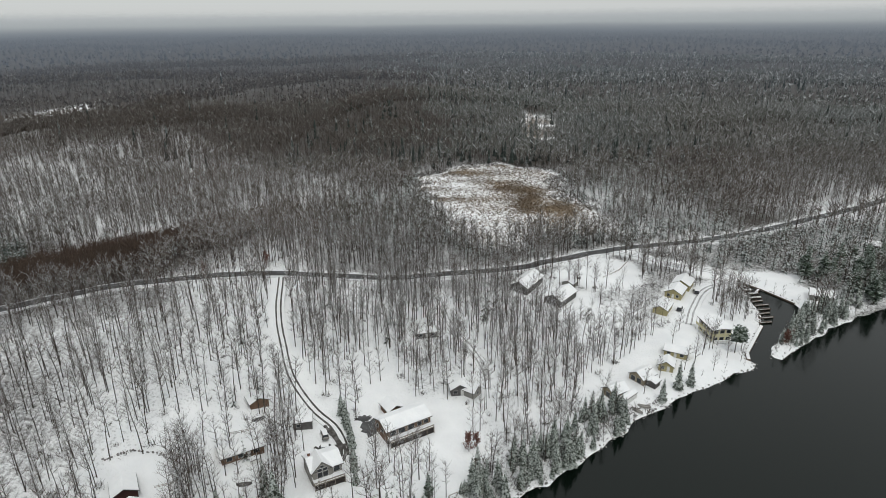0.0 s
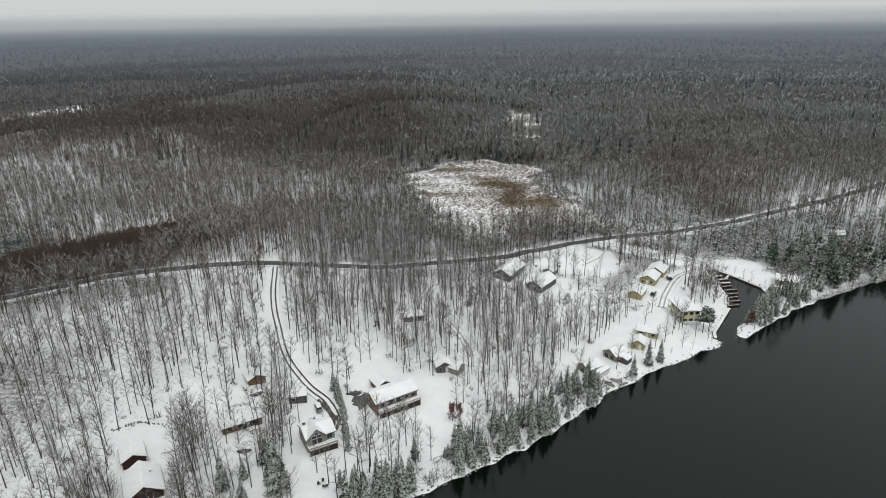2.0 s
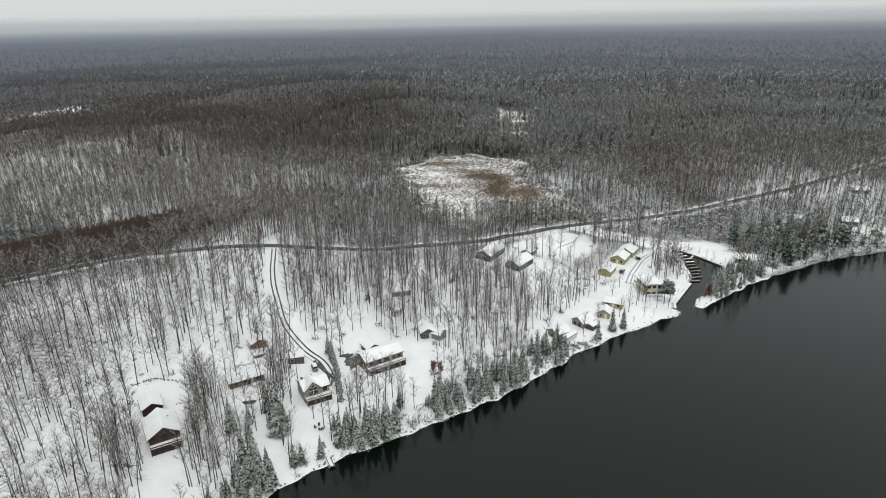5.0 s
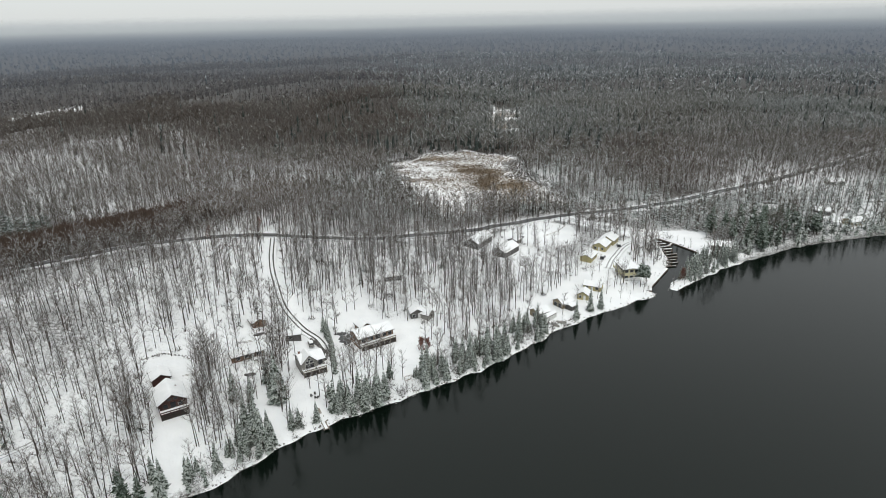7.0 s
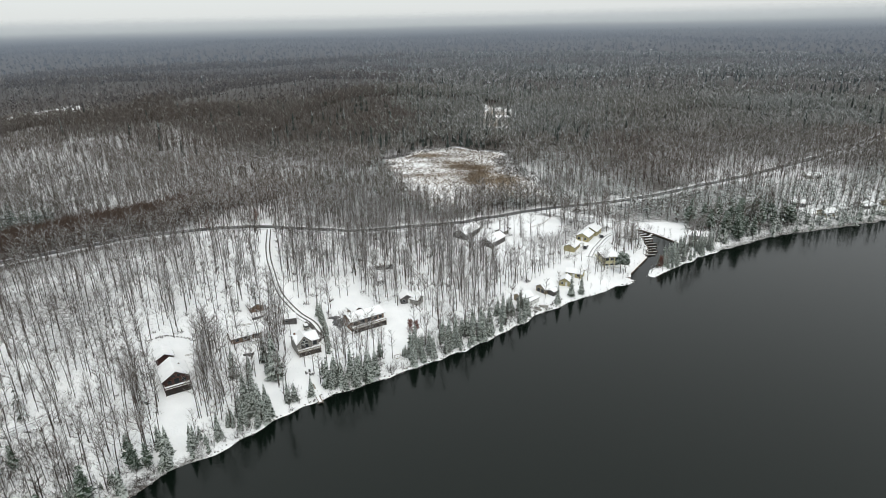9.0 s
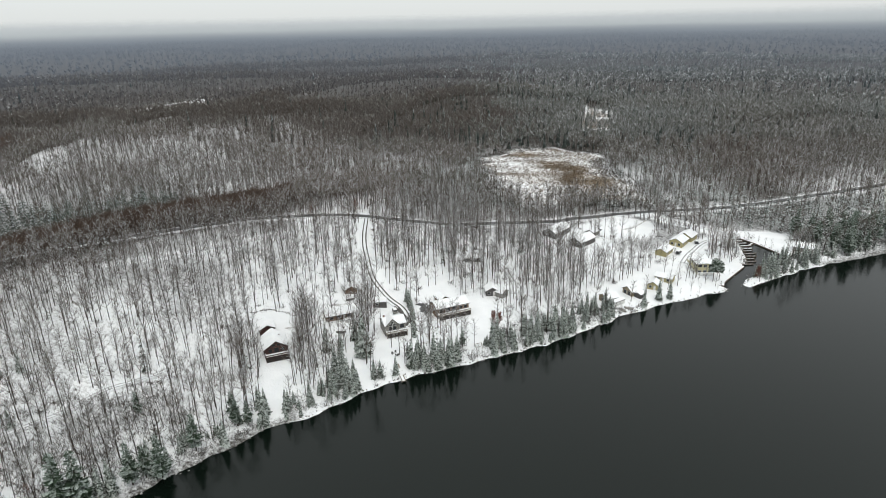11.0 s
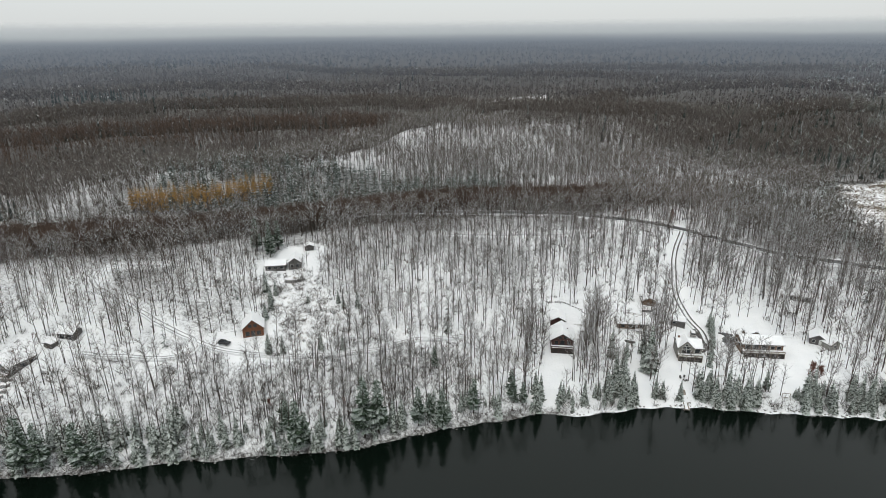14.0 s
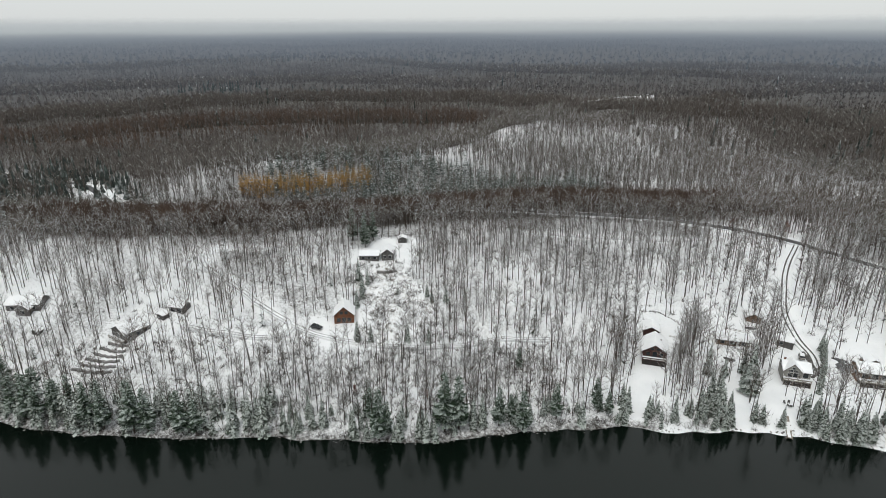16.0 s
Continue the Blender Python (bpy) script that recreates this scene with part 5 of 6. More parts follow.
        if deck_z > 1.5:
            # an added panel behind the posts paints the deep shade below the deck
            part("deck_shade_panel", boxed(-w / 2 + 0.12, w / 2 - 0.12, y0 + 0.3, y0 + 0.36, low, deck_z - 0.23), DECK_SHADE, root, "dark panel standing in for the shade under the deck")
        n = max(3, int(w / 2.2))
        for k in range(n + 1):
            px = -w / 2 + 0.1 + (w - 0.2) * k / n
            part("post", boxed(px - 0.08, px + 0.08, y0 + 0.02, y0 + 0.18, low, deck_z + 0.71), deck_mat, root)
        if rail:
            part("rail", boxed(-w / 2, w / 2, y0, y0 + 0.2, deck_z + 0.72, deck_z + 1.06, 0.05), SNOW, root, "snow-capped deck rail")
            part("rail_panel", boxed(-w / 2 + 0.1, w / 2 - 0.1, y0 + 0.06, y0 + 0.12, deck_z + 0.38, deck_z + 0.72), deck_mat, root)
            for sx_ in (-1, 1):
                part("rail", boxed(sx_ * (w / 2 - 0.08) - 0.06, sx_ * (w / 2 - 0.08) + 0.06, y0 + 0.16, y1, deck_z + 0.86, deck_z + 0.98, 0.02), SNOW, root, "snow-capped deck rail")
    return root


def off(x, y, rz, dx, dy):
    c, s = math.cos(radians(rz)), math.sin(radians(rz))
    return x + c * dx - s * dy, y + s * dx + c * dy


# lakeside houses
x, y = off(-80, 92.8, 30, 0, 7.2)
house("cabin", "dark red-brown chalet with snowy roof and front deck", x, y, 30, 8.2, 10.2, 4.3, 2.5, REDWOOD, over=0.6, deck=2.2, deck_z=2.1, deck_mat=REDWOOD, trim=BROWN,
      front=((-2.2, 2.6, 1.3, 1.4), (0, 2.3, 1.6, 2.0), (2.2, 2.6, 1.3, 1.4), (-0.9, 4.9, 1.2, 0.8), (0.9, 4.9, 1.2, 0.8), ),
      sides=((1, -1, 2.4, 1.2, 1.2), (1, 2, 2.4, 1.0, 1.2)), chimney=(2.0, 1.5, -0.6))
x, y = off(-89.3, 106.9, 31, 0, 3.6)
house("shed", "dark red shed with snowy gable roof", x, y, 31, 5.6, 6.6, 2.4, 1.4, REDWOOD, door=(0, 0.05), category="shed", trim=REDWOOD)
x, y = off(-67, 144, 32, 0, 2.4)
house("shed", "brown wooden shed with snowy roof", x, y, 32, 5.4, 4.6, 2.2, 1.2, BROWN, door=(0.4, 0.05), category="shed", trim=BROWN)
x, y = off(-66, 123.8, 30, 0, 3.3)
house("house", "long low brown house under deep snow", x, y, 30, 11.2, 6.2, 2.4, 1.3, BROWN, ridge="x", front=((-3.6, 0.9, 1.4, 1.1), (-0.6, 0.9, 1.4, 1.1), (3.6, 0.9, 1.6, 1.1)), door=(1.6, 0.05), chimney=(2, 0.8, 0.3))
x, y = off(-62.8, 123.3, 30, 0, 0.2)
house("porch", "small snow-topped porch against the brown house", x, y, 30, 2.6, 1.6, 1.0, 0.25, WHITE, category="porch", over=0.1)
x, y = off(-52.8, 136.6, 13, 0, 2.6)
house("garage", "grey garage with flat snowy roof", x, y, 13, 5.4, 4.8, 2.3, 0.35, DARKSIDE, ridge="x", over=0.25, front=((-1.2, 1.1, 1.1, 0.8),), category="garage")

gx_, gy_ = off(-41.5, 115.9, 28, 0, 5.6)
g = house("house", "grey two-storey lake house with gable and deck", gx_, gy_, 28, 8.2, 7.4, 4.4, 1.5, GREYSIDE, ridge="x", deck=2.4, deck_z=2.0,
          front=((2.6, 2.5, 1.6, 1.5), (2.9, 0.4, 1.4, 1.2), (-1.5, 0.4, 1.4, 1.3)), sides=((1, -1.5, 2.5, 1.2, 1.2), (1, 1.5, 2.5, 1.2, 1.2)), chimney=(-3.2, 1.2, 0.9))
bm = prism(bmesh.new(), [(-3.9, -0.5), (1.3, -0.5), (1.3, 4.5), (-1.3, 7.0), (-3.9, 4.5)], -4.1, 1.0)
gable = part("gable_bay", bm, GREYSIDE, g, "grey gabled front bay")
for nm, mat_, t0, t1, ins in (("roof", CONCRETE, 0.02, 0.14, 0.0), ("roof_snow", SNOW, 0.14, 0.34, 0.05)):
    bm = prism(bmesh.new(), [(-4.35 + ins, 4.07 + t0), (-1.3, 7.0 + t0), (1.75 - ins, 4.07 + t0), (1.75 - ins, 4.07 + t1), (-1.3, 7.05 + t1), (-4.35 + ins, 4.07 + t1)], -4.5 + ins, 1.4)
    part(nm, bm, mat_, g)
for wx, wz, ww, wh in ((-2.0, 2.4, 1.3, 1.5), (-0.5, 2.4, 1.3, 1.5), (-2.0, 4.2, 1.2, 0.8), (-0.6, 4.2, 1.2, 0.8), (-1.3, 5.2, 0.9, 0.7)):
    window(g, wx, wz, ww, wh, -4.12, WHITE)

x, y = off(-21.1, 134.3, 32, 0, 5.8)
house("house", "long brown ranch house with snowy roof and deck", x, y, 32, 14.2, 7.6, 4.3, 1.5, BROWN, ridge="x", deck=2.3, deck_z=2.0,
      front=((-5.2, 2.4, 1.8, 1.4), (-2.4, 2.3, 2.0, 1.7), (0.6, 2.3, 2.0, 1.7), (3.4, 2.5, 1.4, 1.2), (5.6, 2.5, 1.4, 1.2), (-4, 0.4, 1.6, 1.2), (2, 0.4, 1.6, 1.2)),
      sides=((-1, -1, 2.4, 1.2, 1.1), (-1, 2, 2.4, 1.2, 1.1)))
x, y = off(-27.2, 145.6, 32, 0, 1.5)
house("garage", "brown attached garage with snowy gable roof", x, y, 32, 5.0, 5.4, 2.6, 1.2, BROWN, door=(0, 0.1), category="garage", trim=BROWN)
x, y = off(-7.2, 156, 10, 0, 3)
house("cabin", "small grey cabin half hidden by trees", x, y, 10, 5.4, 6, 2.4, 1.5, DARKSIDE, front=((-1.4, 0.9, 1, 1),), door=(0.8, 0.1))
house("cabin", "grey-green cabin wing under a snowy roof", x + 3.9, y - 1.6, 55, 4.4, 5.4, 2.3, 1.3, GREYSIDE, front=((0, 0.9, 1.2, 1),))
x, y = off(-18.5, 189.4, 14, 0, 2)
house("cabin", "long low grey cabin in the woods", x, y, 14, 7.8, 4, 2.3, 0.7, DARKSIDE, ridge="x", front=((-2.4, 0.9, 1.2, 1), (2.2, 0.9, 1.2, 1)), door=(0, 0.1))

# barns by the field
x, y = off(19.2, 227.4, -32, 0, 8.2)
house("barn", "long grey barn with broad snowy roof", x, y, -32, 8.2, 16, 3.0, 2.2, DARKSIDE, front=((0, 0.6, 2.4, 2.2),), category="barn")
x, y = off(32.2, 217.6, -38, 0, 6.8)
house("barn", "long grey barn with broad snowy roof", x, y, -38, 7.6, 13.5, 2.8, 2.0, DARKSIDE, front=((0, 0.6, 2.4, 2.0),), category="barn")
house("shed", "low grey shed beside the barns", 43, 237, -35, 5, 6, 2.2, 1.0, GREYSIDE, category="shed")

# yellow resort buildings and the lodge
x, y = off(85.3, 228.5, -33, 0, 4.6)
house("cottage", "pale yellow cottage with snowy roof", x, y, -33, 6.8, 9, 2.6, 1.7, YELLOW, front=((-1.8, 0.9, 1.1, 1.1), (1.8, 0.9, 1.1, 1.1)), sides=((1, -2, 0.9, 1.2, 1.1), (1, 2, 0.9, 1.2, 1.1)), door=(0, 0.1), group="yellow cottages")
x, y = off(92, 238, -33, 0, 4)
house("cottage", "pale yellow cottage behind another one", x, y, -33, 7.4, 9, 2.7, 1.9, YELLOW, front=((-1.8, 0.9, 1.1, 1.1),), sides=((1, 0, 0.9, 1.2, 1.1),), group="yellow cottages")
x, y = off(74.8, 213.2, -33, 0, 4.4)
house("cottage", "pale yellow cottage at the edge of the woods", x, y, -33, 5.6, 9, 2.4, 1.3, YELLOW, sides=((1, -2, 0.9, 1.2, 1.1), (1, 2, 0.9, 1.2, 1.1)), group="yellow cottages")
mx_, my_ = 90.2, 197
m = house("lodge", "two-storey cream-yellow lodge with banded windows", mx_, my_, 5, 7.0, 10.8, 5.0, 0.4, CREAM, over=0.7, ridge="y", deck=1.8, deck_z=0.55, deck_mat=WHITE,
          front=((-2.4, 0.7, 1.6, 1.2), (0, 0.7, 1.6, 1.2), (2.4, 0.7, 1.6, 1.2), (-2.4, 3.5, 1.6, 1.3), (0, 3.5, 1.6, 1.3), (2.4, 3.5, 1.6, 1.3)),
          sides=tuple((-1, v, z, 1.5, 1.2) for z in (0.7, 3.5) for v in (-4.2, -2.1, 0, 2.1, 4.2)) + tuple((1, v, z, 1.5, 1.2) for z in (0.7, 3.5) for v in (-3.5, 0, 3.5)))
part("walkway", boxed(-4.7, -3.71, -5.4, 5.4, 2.45, 2.65, 0.03), DECKWOOD, m)
part("walkway_rail", boxed(-4.75, -4.65, -5.4, 5.4, 2.66, 3.5), CREAM, m)
for k in range(5):
    part("post", boxed(-4.74, -4.6, -5.3 + k * 2.6, -5.14 + k * 2.6, -1.0, 5.3), WHITE, m)
x, y = off(69.4, 179.7, -28, 0, 2.6)
house("cottage", "low pale yellow cottage with long roof", x, y, -28, 7.6, 5.0, 2.3, 1.2, YELLOW, ridge="x", front=((-2.2, 0.9, 1.2, 1), (2.2, 0.9, 1.2, 1)), door=(0, 0.1), group="yellow cottages")
x, y = off(62.8, 171.6, -25, 0.6, 2.6)
house("cottage", "small pale yellow cottage with snowy gable", x, y, -25, 4.8, 5.2, 2.3, 1.4, YELLOW, front=((-1, 0.9, 1.0, 1),), door=(0.8, 0.1), group="yellow cottages")
x, y = off(51.3, 164.6, -55, 0, 3.2)
house("cottage", "tan cottage with open dark gable porch", x, y, -55, 5.6, 6.4, 2.4, 1.6, TAN, front=((-1.2, 0.4, 1.6, 1.7), (1.2, 0.4, 1.6, 1.7)), sides=((1, 0, 0.9, 1.4, 1.0),), group="tan cottages")
house("porch", "dark snow-topped lean-to beside the tan cottage", 56.4, 162.8, -45, 3.2, 3.4, 1.9, 0.5, CONCRETE, category="porch", over=0.3)
x, y = off(40, 156, -60, 0, 3)
house("cottage", "tan cottage with snowy roof and white porch", x, y, -60, 5.2, 6.2, 2.4, 1.5, TAN, front=((0, 0.4, 1.6, 1.7),), sides=((1, 1, 0.9, 1.4, 1.0), (1, -1.5, 0.9, 1.2, 1)), group="tan cottages")
house("porch", "white railed porch in front of the tan cottage", 46, 154.6, 42, 6.4, 2.2, 2.0, 0.5, WHITE, ridge="x", category="porch", over=0.2)

# houses further along the shore
house("house", "small snow-roofed house among shore spruces", 148.6, 228.5, -25, 9, 6.4, 2.4, 1.7, GREYSIDE, ridge="x", front=((-2.4, 0.9, 1.2, 1), (2.2, 0.9, 1.2, 1)))
for x, y, rz, w, d_, mat_, lab in ((233, 280, -20, 8, 6, DARKSIDE, "grey house among trees along the shore"), (240, 261.5, 15, 9, 6.5, TAN, "tan lakeside house with snowy roof"), (275, 336, -10, 10, 7, GREYSIDE, "snow-roofed house beside the road"),
                                   (206, 285, -20, 6, 5, DARKSIDE, "small dark cabin in the spruces"), (272, 274, 15, 10, 7, DARKSIDE, "grey lakeside house with snowy roof"), (252, 268, 20, 6, 5, WHITE, "white boathouse near the water"), (290, 277, 15, 9, 7, TAN, "tan house at the shore")):
    house("house", lab, x, y, rz, w, d_, 2.6, 1.6, mat_, ridge="x", front=((-w / 4, 0.9, 1.3, 1.1), (w / 4, 0.9, 1.3, 1.1)), door=(0, 0.1))

# western hillside
x, y = off(-174.1, 28.4, 53, 0, 4)
house("log_cabin", "orange log cabin with steep snowy roof", x, y, 53, 7.4, 7.2, 3.6, 3.3, LOGWOOD, over=0.6, front=((-2, 0.7, 1.4, 1.6), (0, 0.4, 1.4, 2.1), (2, 0.7, 1.4, 1.6), (-0.9, 3.9, 1.2, 1.2), (0.9, 3.9, 1.2, 1.2)), trim=BROWN)
x, y = off(-203.6, 62.8, 46, 0, 3)
house("house", "dark house with long snowy roof on the hill", x, y, 46, 8.6, 5.6, 2.5, 1.3, DARKSIDE, ridge="x", front=((-2.6, 0.9, 1.4, 1.1), (0, 0.9, 1.4, 1.1), (2.6, 0.9, 1.4, 1.1)))
x, y = off(-198, 68.8, 46, 0, 4.5)
house("house_wing", "taller dark gabled wing with snowy roof", x, y, 46, 5.2, 8, 3.2, 1.9, DARKSIDE, front=((-1.2, 1.0, 1.2, 1.3), (1.2, 1.0, 1.2, 1.3)))
x, y = off(-207.2, 85.3, 50, 0, 2)
house("shed", "small dark shed with an open front", x, y, 50, 4.0, 3.6, 2.0, 0.9, CONCRETE, door=(0, 0.05), category="shed", trim=CONCRETE)
x, y = off(-224.7, -37.5, 12, 0, 5)
house("house", "dark hillside house with snowy roof above terraces", x, y, 12, 8.6, 10, 3.4, 2.2, DARKSIDE, deck=1.6, deck_z=0.9, front=((-2.4, 1.3, 1.4, 1.4), (0, 1.3, 1.4, 1.8), (2.4, 1.3, 1.4, 1.4)), sides=((1, -3, 1.2, 1.6, 1.4), (1, 0, 1.2, 1.6, 1.4), (1, 3, 1.2, 1.6, 1.4)), chimney=(-1.5, 1, 0.3))
house("shed", "dark flat-roofed shed behind the hillside house", -225.5, -20.5, 20, 3.4, 3, 1.9, 0.3, CONCRETE, category="shed")
x, y = off(-225.2, -15.8, 30, 0, 2.6)
house("garage", "grey garage with snowy roof in the woods", x, y, 30, 6.4, 5, 2.4, 1.3, DARKSIDE, ridge="x", front=((-1.4, 0.2, 2.2, 1.9), (1.5, 0.2, 2.2, 1.9)), category="garage")
x, y = off(-265.7, -59.4, 50, 0, 4)
house("house", "grey house with wide snowy roof in the woods", x, y, 50, 12.5, 8, 2.8, 2.0, DARKSIDE, ridge="x", front=((-4, 0.9, 1.6, 1.2), (0, 0.9, 1.6, 1.2), (4, 0.9, 1.6, 1.2)), chimney=(2, 1, 0.3))
x, y = off(-263.7, -59.2, 50, 0, 2)
house("house_wing", "gabled front wing with snowy roof", x, y, 50, 5, 7, 2.7, 1.8, DARKSIDE, front=((0, 0.9, 1.8, 1.4),))
house("shed", "small dark shed half buried in snow", -249.5, -58.5, 30, 3, 2.4, 1.5, 0.5, CONCRETE, category="shed")


# ---- small things ----
def retaining_wall(cx_, cy_, radius, a0, a1, tall):
    """A curved dry-stone terrace wall."""
    bm = bmesh.new()
    n = 14
    prof = []
    for k in range(n + 1):
        a = radians(a0 + (a1 - a0) * k / n)
        wob = 0.25 * math.sin(k * 2.1 + radius)
        px, py = cx_ + (radius + wob) * math.cos(a), cy_ + (radius + wob) * math.sin(a)
        qx, qy = cx_ + (radius + wob + 0.7) * math.cos(a), cy_ + (radius + wob + 0.7) * math.sin(a)
        z = h(px, py)
        prof.append([bm.verts.new(p) for p in ((px, py, z - 0.6), (px, py, z + tall), (qx, qy, z + tall * 0.9), (qx, qy, z - 0.6))])
    for a, b in zip(prof[:-1], prof[1:]):
        for k in range(3):
            bm.faces.new((a[k], a[k + 1], b[k + 1], b[k]))
    bm.faces.new(prof[0])
    bm.faces.new(prof[-1][::-1])
    bmesh.ops.recalc_face_normals(bm, faces=bm.faces)
    return tagged(part("retaining_wall", bm, STONE), "low curved stone terrace wall in snow", "wall", "stone terraces")


for k in range(6):
    retaining_wall(-228.5, -30.5, 11.0 + 3.1 * k, -72 + k, -30 - k, 0.75)


retaining_wall(-198, 68, 9.5, -62, -12, 0.9)


def car(label, x, y, rz, paint, snowy=True):
    root = tagged(empty("car", x, y, h(x, y) + 0.12, rz), label, "car")
    bm = prism(bmesh.new(), [(-2.25, 0.35), (2.25, 0.35), (2.3, 0.75), (2.1, 0.95), (1.1, 1.02), (-2.2, 1.05), (-2.3, 0.7)], -0.88, 0.88)
    bmesh.ops.bevel(bm, geom=list(bm.edges), offset=0.07, segments=2, affect="EDGES")
    part("body", bm, paint, root)
    bm = prism(bmesh.new(), [(-2.0, 1.03), (1.15, 1.0), (0.45, 1.55), (-1.7, 1.6)], -0.76, 0.76)
    bmesh.ops.bevel(bm, geom=list(bm.edges), offset=0.06, segments=1, affect="EDGES")
    part("cabin_glass", bm, PANE, root, "dark car windows")
    if snowy:
        part("roof_snow", boxed(-1.65, 0.45, -0.7, 0.7, 1.56, 1.7, 0.05), SNOW, root, "snow lying on the roof")
        part("bonnet_snow", boxed(1.15, 2.1, -0.75, 0.75, 1.0, 1.08, 0.03), SNOW, root, "snow lying on the bonnet")
    for sx_ in (-1.4, 1.4):
        for sy_ in (-0.85, 0.85):
            bm = bmesh.new()
            bmesh.ops.create_cone(bm, cap_ends=True, segments=16, radius1=0.34, radius2=0.34, depth=0.22)
            wheel = part("wheel", bm, TYRE, root, at=pose(sx_, sy_, 0.34, 90))
            bm = bmesh.new()
            bmesh.ops.create_cone(bm, cap_ends=True, segments=12, radius1=0.2, radius2=0.2, depth=0.24)
            part("rim", bm, STEEL, wheel)
    return root


car("dark car with snow on its roof parked by the drive", -44.6, 129.4, 12, CARPAINT)
car("dark car parked on the track beside the log cabin", -179.3, 19.3, 25, CARPAINT, False)
car("light grey car under snow beside the drive", -46.2, 134.6, 110, GREYSIDE)
car("dark car parked among the resort cottages", 84.5, 217.5, 60, CARPAINT)
car("dark car beside the barns", 46.5, 243, 20, CARPAINT)
car("dark car outside the yellow cottage", 97.5, 234.5, 80, CARPAINT)


def dock(label, x, y, rz, length, width, wood=DOCKRED, group="basin docks", top=0.5, snowy=0.3):
    root = tagged(empty("dock", x, y, 0, rz), label, "dock", group)
    part("frame", boxed(0, length, -width / 2, width / 2, top - 0.28, top - 0.05, 0.02), wood, root)
    n = int(length / 0.75)
    for k in range(n):
        part("plank", boxed(k * length / n + 0.02, (k + 1) * length / n - 0.02, -width / 2 - 0.05, width / 2 + 0.05, top - 0.05, top, 0.01), wood, root)
    part("snow_cover", boxed(0.1, length - 0.1, -width / 2 + 0.12, width / 2 - snowy, top + 0.003, top + 0.09, 0.03), SNOW, root, "fresh snow lying on the dock")
    for px in (0.4, length * 0.5, length - 0.3):
        for sy_ in (-1, 1):
            bm = bmesh.new()
            bmesh.ops.create_cone(bm, cap_ends=True, segments=7, radius1=0.09, radius2=0.09, depth=3.0)
            part("pile", bm, wood, root, at=pose(px, sy_ * (width / 2 + 0.1), top - 0.9))
    return root


for k in range(11):
    yy = 208.5 + 3.9 * k
    xx = float(np.interp(yy, [205, 219, 232, 246], [112, 118.5, 120.5, 120.5]))
    dock("reddish boat dock with a strip of snow", xx - 0.6, yy, 6 + 3 * (k % 3), (5.4, 6.2, 5.0)[k % 3] if k < 9 else 4.0, 0.9 if k < 6 else 1.3, snowy=0.6 if k < 6 else 0.2)


def quay(label, line, width=1.3, top=0.75):
    """A straight-sided snow-topped quay wall along the basin."""
    root = tagged(empty("quay", *line[0], 0), label, "quay", "basin quays")
    for (ax, ay), (bx_, by_) in zip(line[:-1], line[1:]):
        ln, ang = math.dist((ax, ay), (bx_, by_)), math.degrees(math.atan2(by_ - ay, bx_ - ax))
        at = pose(ax - line[0][0], ay - line[0][1], 0, 0, 0, ang)
        part("wall", boxed(0, ln, -width / 2, width / 2, -1.2, top, 0.03), DOCKRED, root, at=at)
        part("snow_cover", boxed(0.05, ln - 0.05, -width / 2 + 0.06, width / 2 - 0.06, top + 0.004, top + 0.14, 0.05), SNOW, root, "fresh snow lying on the quay", at=at)
    return root


quay("snow-covered timber quay beside the basin mouth", [(112.4, 205.3), (104.6, 194.6), (97.3, 184.6), (95.8, 180)])
quay("low snow-topped seawall along the boat basin", [(122.6, 250.6), (129.5, 240), (136.3, 226)], 0.8, 0.6)
dock("snow-covered dock along the far side of the basin", 128, 240.5, -130, 6, 1.2)
dock("short wooden dock at the lake's edge", -36.2, 93.4, -65, 6.5, 1.3, DECKWOOD, "lake docks", 0.7)
x, y = -37.8, 97
steps = tagged(empty("boardwalk", x, y, h(x, y), 25), "narrow wooden boardwalk down to the dock", "boardwalk")
for k in range(8):
    part("tread", boxed(-0.6, 0.6, -0.2 - k * 0.5, 0.2 - k * 0.5, -0.1 - 0.04 * k, 0.12 - 0.04 * k, 0.01), DECKWOOD, steps)


def lawn_chair(x, y, rz):
    root = tagged(empty("garden_chair", x, y, h(x, y), rz), "dark garden chair standing in the snow", "chair", "chairs by the fire pit")
    part("seat", boxed(-0.32, 0.32, -0.3, 0.3, 0.36, 0.42, 0.02), CONCRETE, root)
    part("backrest", boxed(-0.32, 0.32, 0.26, 0.33, 0.42, 1.05, 0.02), CONCRETE, root)
    for sx_ in (-0.28, 0.28):
        for sy_ in (-0.26, 0.28):
            part("leg", boxed(sx_ - 0.04, sx_ + 0.04, sy_ - 0.04, sy_ + 0.04, -0.2, 0.37), CONCRETE, root)
        part("armrest", boxed(sx_ - 0.06, sx_ + 0.06, -0.32, 0.3, 0.6, 0.65, 0.01), CONCRETE, root)


for x, y, rz in ((-40.8, 103.6, 60), (-39.9, 104.6, 10), (-39.3, 102.7, 150), (-38.6, 102.9, 200)):
    lawn_chair(x, y, rz)


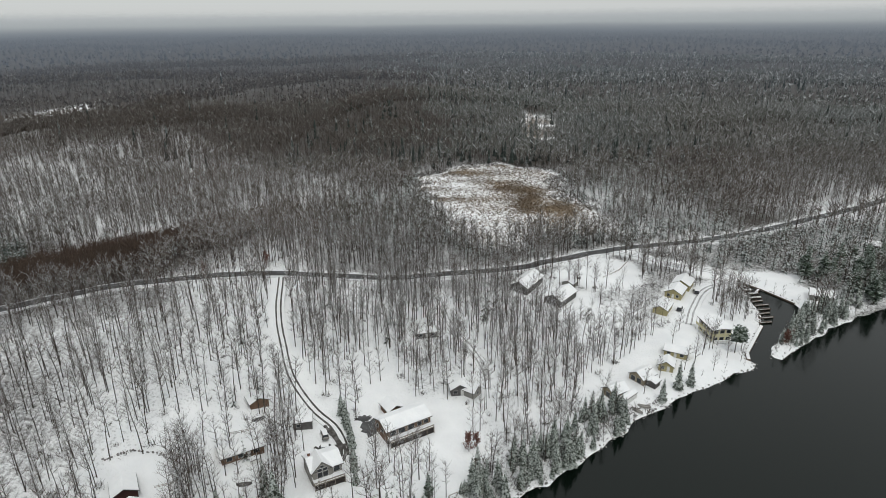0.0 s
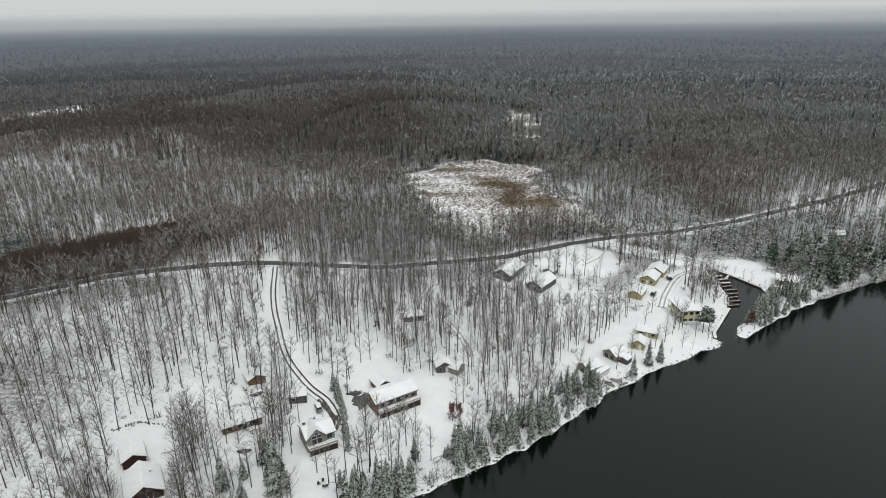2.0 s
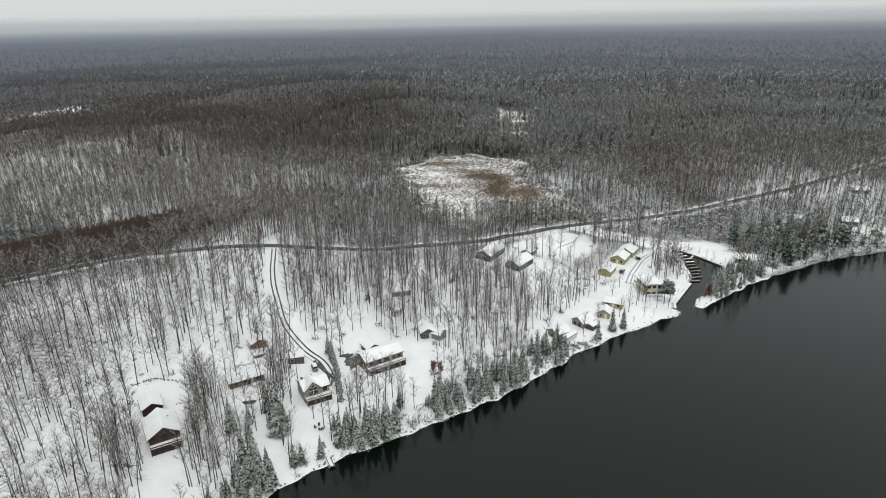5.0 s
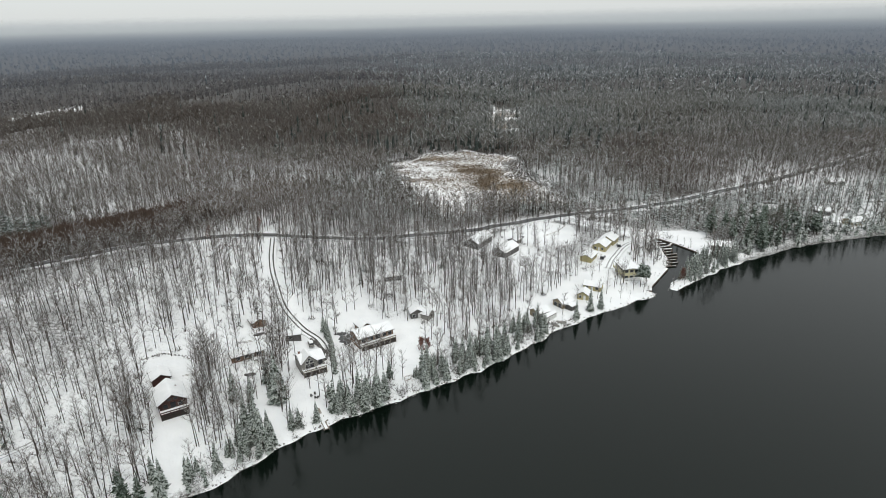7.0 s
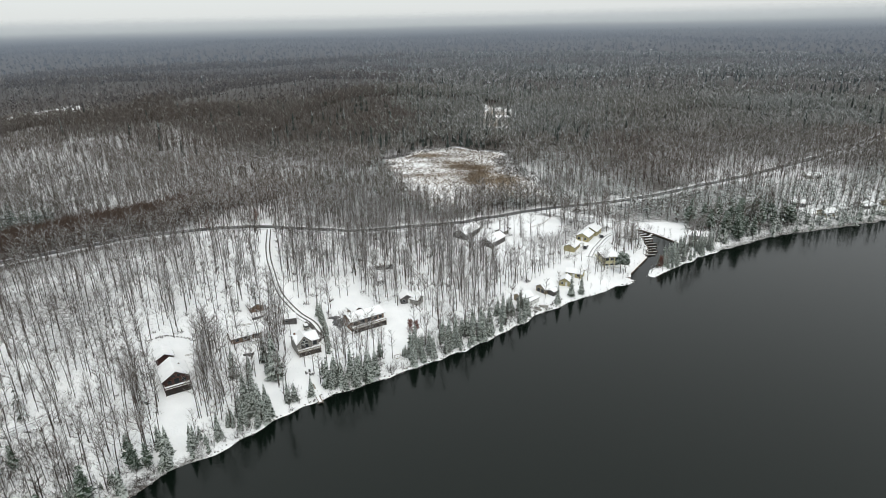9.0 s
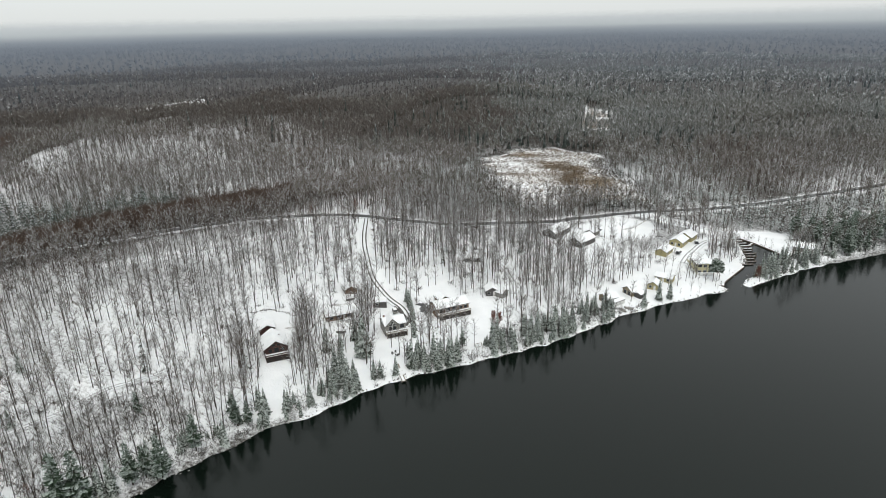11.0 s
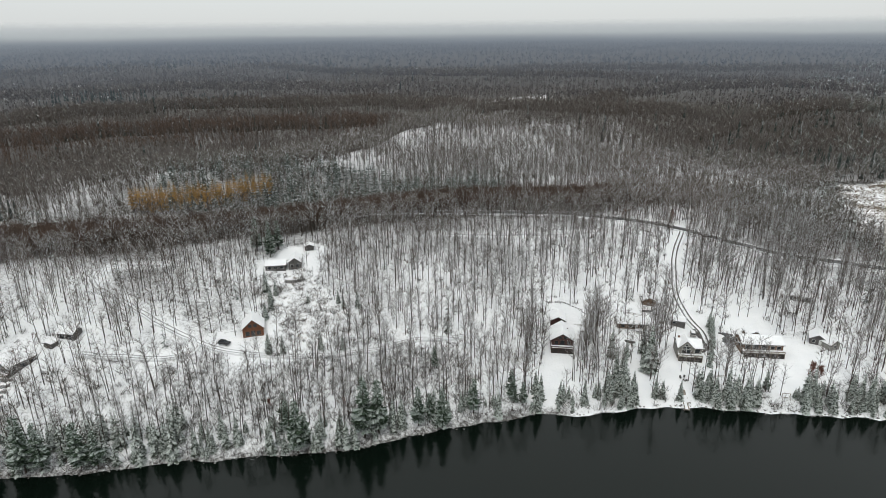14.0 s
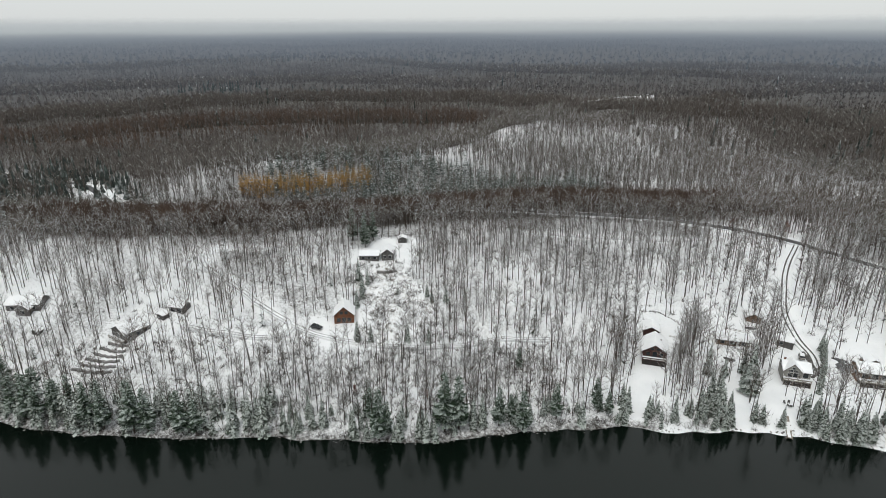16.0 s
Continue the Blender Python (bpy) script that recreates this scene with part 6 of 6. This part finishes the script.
def swing_frame(x, y, rz):
    root = tagged(empty("swing_frame", x, y, h(x, y), rz), "thin wooden swing frame near the shore", "swing")
    part("beam", boxed(-1.3, 1.3, -0.06, 0.06, 2.0, 2.14, 0.02), DECKWOOD, root)
    for sx_ in (-1.2, 1.2):
        for sy_ in (-1, 1):
            part("leg", boxed(-0.05, 0.05, -0.05, 0.05, -0.3, 2.15), DECKWOOD, root, at=pose(sx_, sy_ * 0.6, 0, sy_ * 15))
    part("seat", boxed(-0.7, 0.7, -0.2, 0.2, 0.5, 0.58, 0.02), DECKWOOD, root)
    for sx_ in (-0.65, 0.65):
        part("rope", boxed(sx_ - 0.015, sx_ + 0.015, -0.015, 0.015, 0.58, 2.0), STEEL, root)


swing_frame(-9.8, 111.5, 30)


def fence(name, label, pts, tall=1.0, step=2.2):
    root = tagged(empty(name, pts[0][0], pts[0][1], h(*pts[0])), label, "fence")
    inv = Matrix.Translation((-pts[0][0], -pts[0][1], -h(*pts[0])))
    for (ax, ay), (bx_, by_) in zip(pts[:-1], pts[1:]):
        n = max(1, int(math.dist((ax, ay), (bx_, by_)) / step))
        for k in range(n):
            p, q = [(ax + (bx_ - ax) * f / n, ay + (by_ - ay) * f / n) for f in (k, k + 1)]
            part("post", boxed(-0.06, 0.06, -0.06, 0.06, -0.4, tall), DECKWOOD, root, at=inv @ Matrix.Translation((*p, h(*p))))
            ang, ln = math.degrees(math.atan2(q[1] - p[1], q[0] - p[0])), math.dist(p, q)
            tilt = math.degrees(math.atan2(h(*q) - h(*p), ln))
            for z in (0.45, 0.9):
                part("slat", boxed(0, ln, -0.025, 0.025, z * tall - 0.06, z * tall + 0.06), DECKWOOD, root, at=inv @ pose(*p, h(*p), 0, -tilt, ang))


fence("fence", "low rail fence in a snowy yard", [(-31.7, 120.6), (-28.3, 112.6), (-31.7, 110.8)])
fence("fence", "low dark rail fence curving from the red shed", [(-76.5, 121.5), (-78, 117), (-81, 113), (-84.5, 111.5)], 0.8)
fence("fence", "short rail fence behind the brown house", [(-72, 131.5), (-66.5, 134.5)])
fence("fence", "rail fence along the snowy field", [(60, 247), (70, 257), (77, 268)], 0.9, 3)


def wall_of_logs(label, pts, tall):
    """A low rough bank of stacked logs and stones."""
    bm = bmesh.new()
    r = random.Random(5)
    for (ax, ay), (bx_, by_) in zip(pts[:-1], pts[1:]):
        n = int(math.dist((ax, ay), (bx_, by_)) / 0.5)
        for k in range(n):
            px, py = ax + (bx_ - ax) * k / n + r.uniform(-0.4, 0.4), ay + (by_ - ay) * k / n + r.uniform(-0.4, 0.4)
            made = bmesh.ops.create_icosphere(bm, subdivisions=1, radius=0.35)["verts"]
            sc = (r.uniform(0.5, 1.4), r.uniform(0.5, 1.2), r.uniform(0.4, 0.9) * tall)
            for v in made:
                v.co = Vector((v.co.x * sc[0] + px, v.co.y * sc[1] + py, v.co.z * sc[2] + h(px, py) + 0.1))
    return tagged(part("stone_row", bm, STONE), label, "stones", kind="stuff")


wall_of_logs("row of snowy field stones behind the red cabin", [(-101, 119), (-95, 122.5), (-88, 123), (-84, 121)], 1.0)
wall_of_logs("low stone edging below the resort lawn", [(44, 148), (49, 151), (54, 153.5), (60, 158.5)], 0.7)


def fallen_tree(label, x, y, rz, length):
    v, t, m_ = bare_tree(301, length, 7, 40, 5, 0.07, 0.2, 0.35)
    root = tagged(empty("fallen_tree", x, y, h(x, y) + 0.3, rz), label, "tree")
    for k, (nm, mat_) in enumerate((("trunk", BARK), ("branches", TWIG))):
        tk = t[m_ == k]
        used, inv = np.unique(tk, return_inverse=True)
        shared(nm, mesh_of(nm, v[used], inv.reshape(-1, 3), [mat_]), root, pose(0, 0, 0, 86))


fallen_tree("fallen leafless tree leaning out over the water", -62, 65, 205, 7)
fallen_tree("pale fallen trunk lying out in the lake", 128, 197.5, 230, 8)
fallen_tree("fallen trunk at the snowy waterline", -149, -33, 215, 6)


def rowboat(label, x, y, rz, mat_):
    root = tagged(empty("rowboat", x, y, h(x, y), rz), label, "boat")
    bm = bmesh.new()
    rows = []
    for k in range(7):
        u = -1 + k / 3
        w = 0.75 * (1 - abs(u) ** 2.5) + 0.03
        rows.append([bm.verts.new(p) for p in ((-w, u * 2.0, 0.1), (-w * 0.75, u * 2.0, 0.5), (0, u * 2.0, 0.72), (w * 0.75, u * 2.0, 0.5), (w, u * 2.0, 0.1))])
    for a, b in zip(rows[:-1], rows[1:]):
        for k in range(4):
            bm.faces.new((a[k], a[k + 1], b[k + 1], b[k]))
    bmesh.ops.recalc_face_normals(bm, faces=bm.faces)
    part("hull", bm, mat_, root)
    part("keel", boxed(-0.04, 0.04, -1.9, 1.9, 0.6, 0.8, 0.01), mat_, root)


rowboat("dark upturned boat lying in the snow", -63.5, 115.5, 100, DARKSIDE)
rowboat("snowy upturned boat beside the resort", 47.5, 149.6, 40, GREYSIDE)
rowboat("snowy upturned boat beside the resort", 50.2, 151.6, 70, GREYSIDE)
rowboat("dark upturned boat near the garage", -66, 139, 120, DARKSIDE)


def pole(label, x, y, tall):
    root = tagged(empty("utility_pole", x, y, h(x, y)), label, "pole", "utility poles")
    bm = bmesh.new()
    bmesh.ops.create_cone(bm, cap_ends=True, segments=8, radius1=0.16, radius2=0.1, depth=tall + 1)
    part("pole", bm, BARK, root, at=pose(0, 0, (tall - 1) / 2))
    part("crossarm", boxed(-1.1, 1.1, -0.06, 0.06, tall - 0.9, tall - 0.75), BARK, root, at=pose(0, 0, 0, 0, 0, 60))
    return root


pole("slim wooden pole beside the garage", -54.3, 134.2, 7.5)
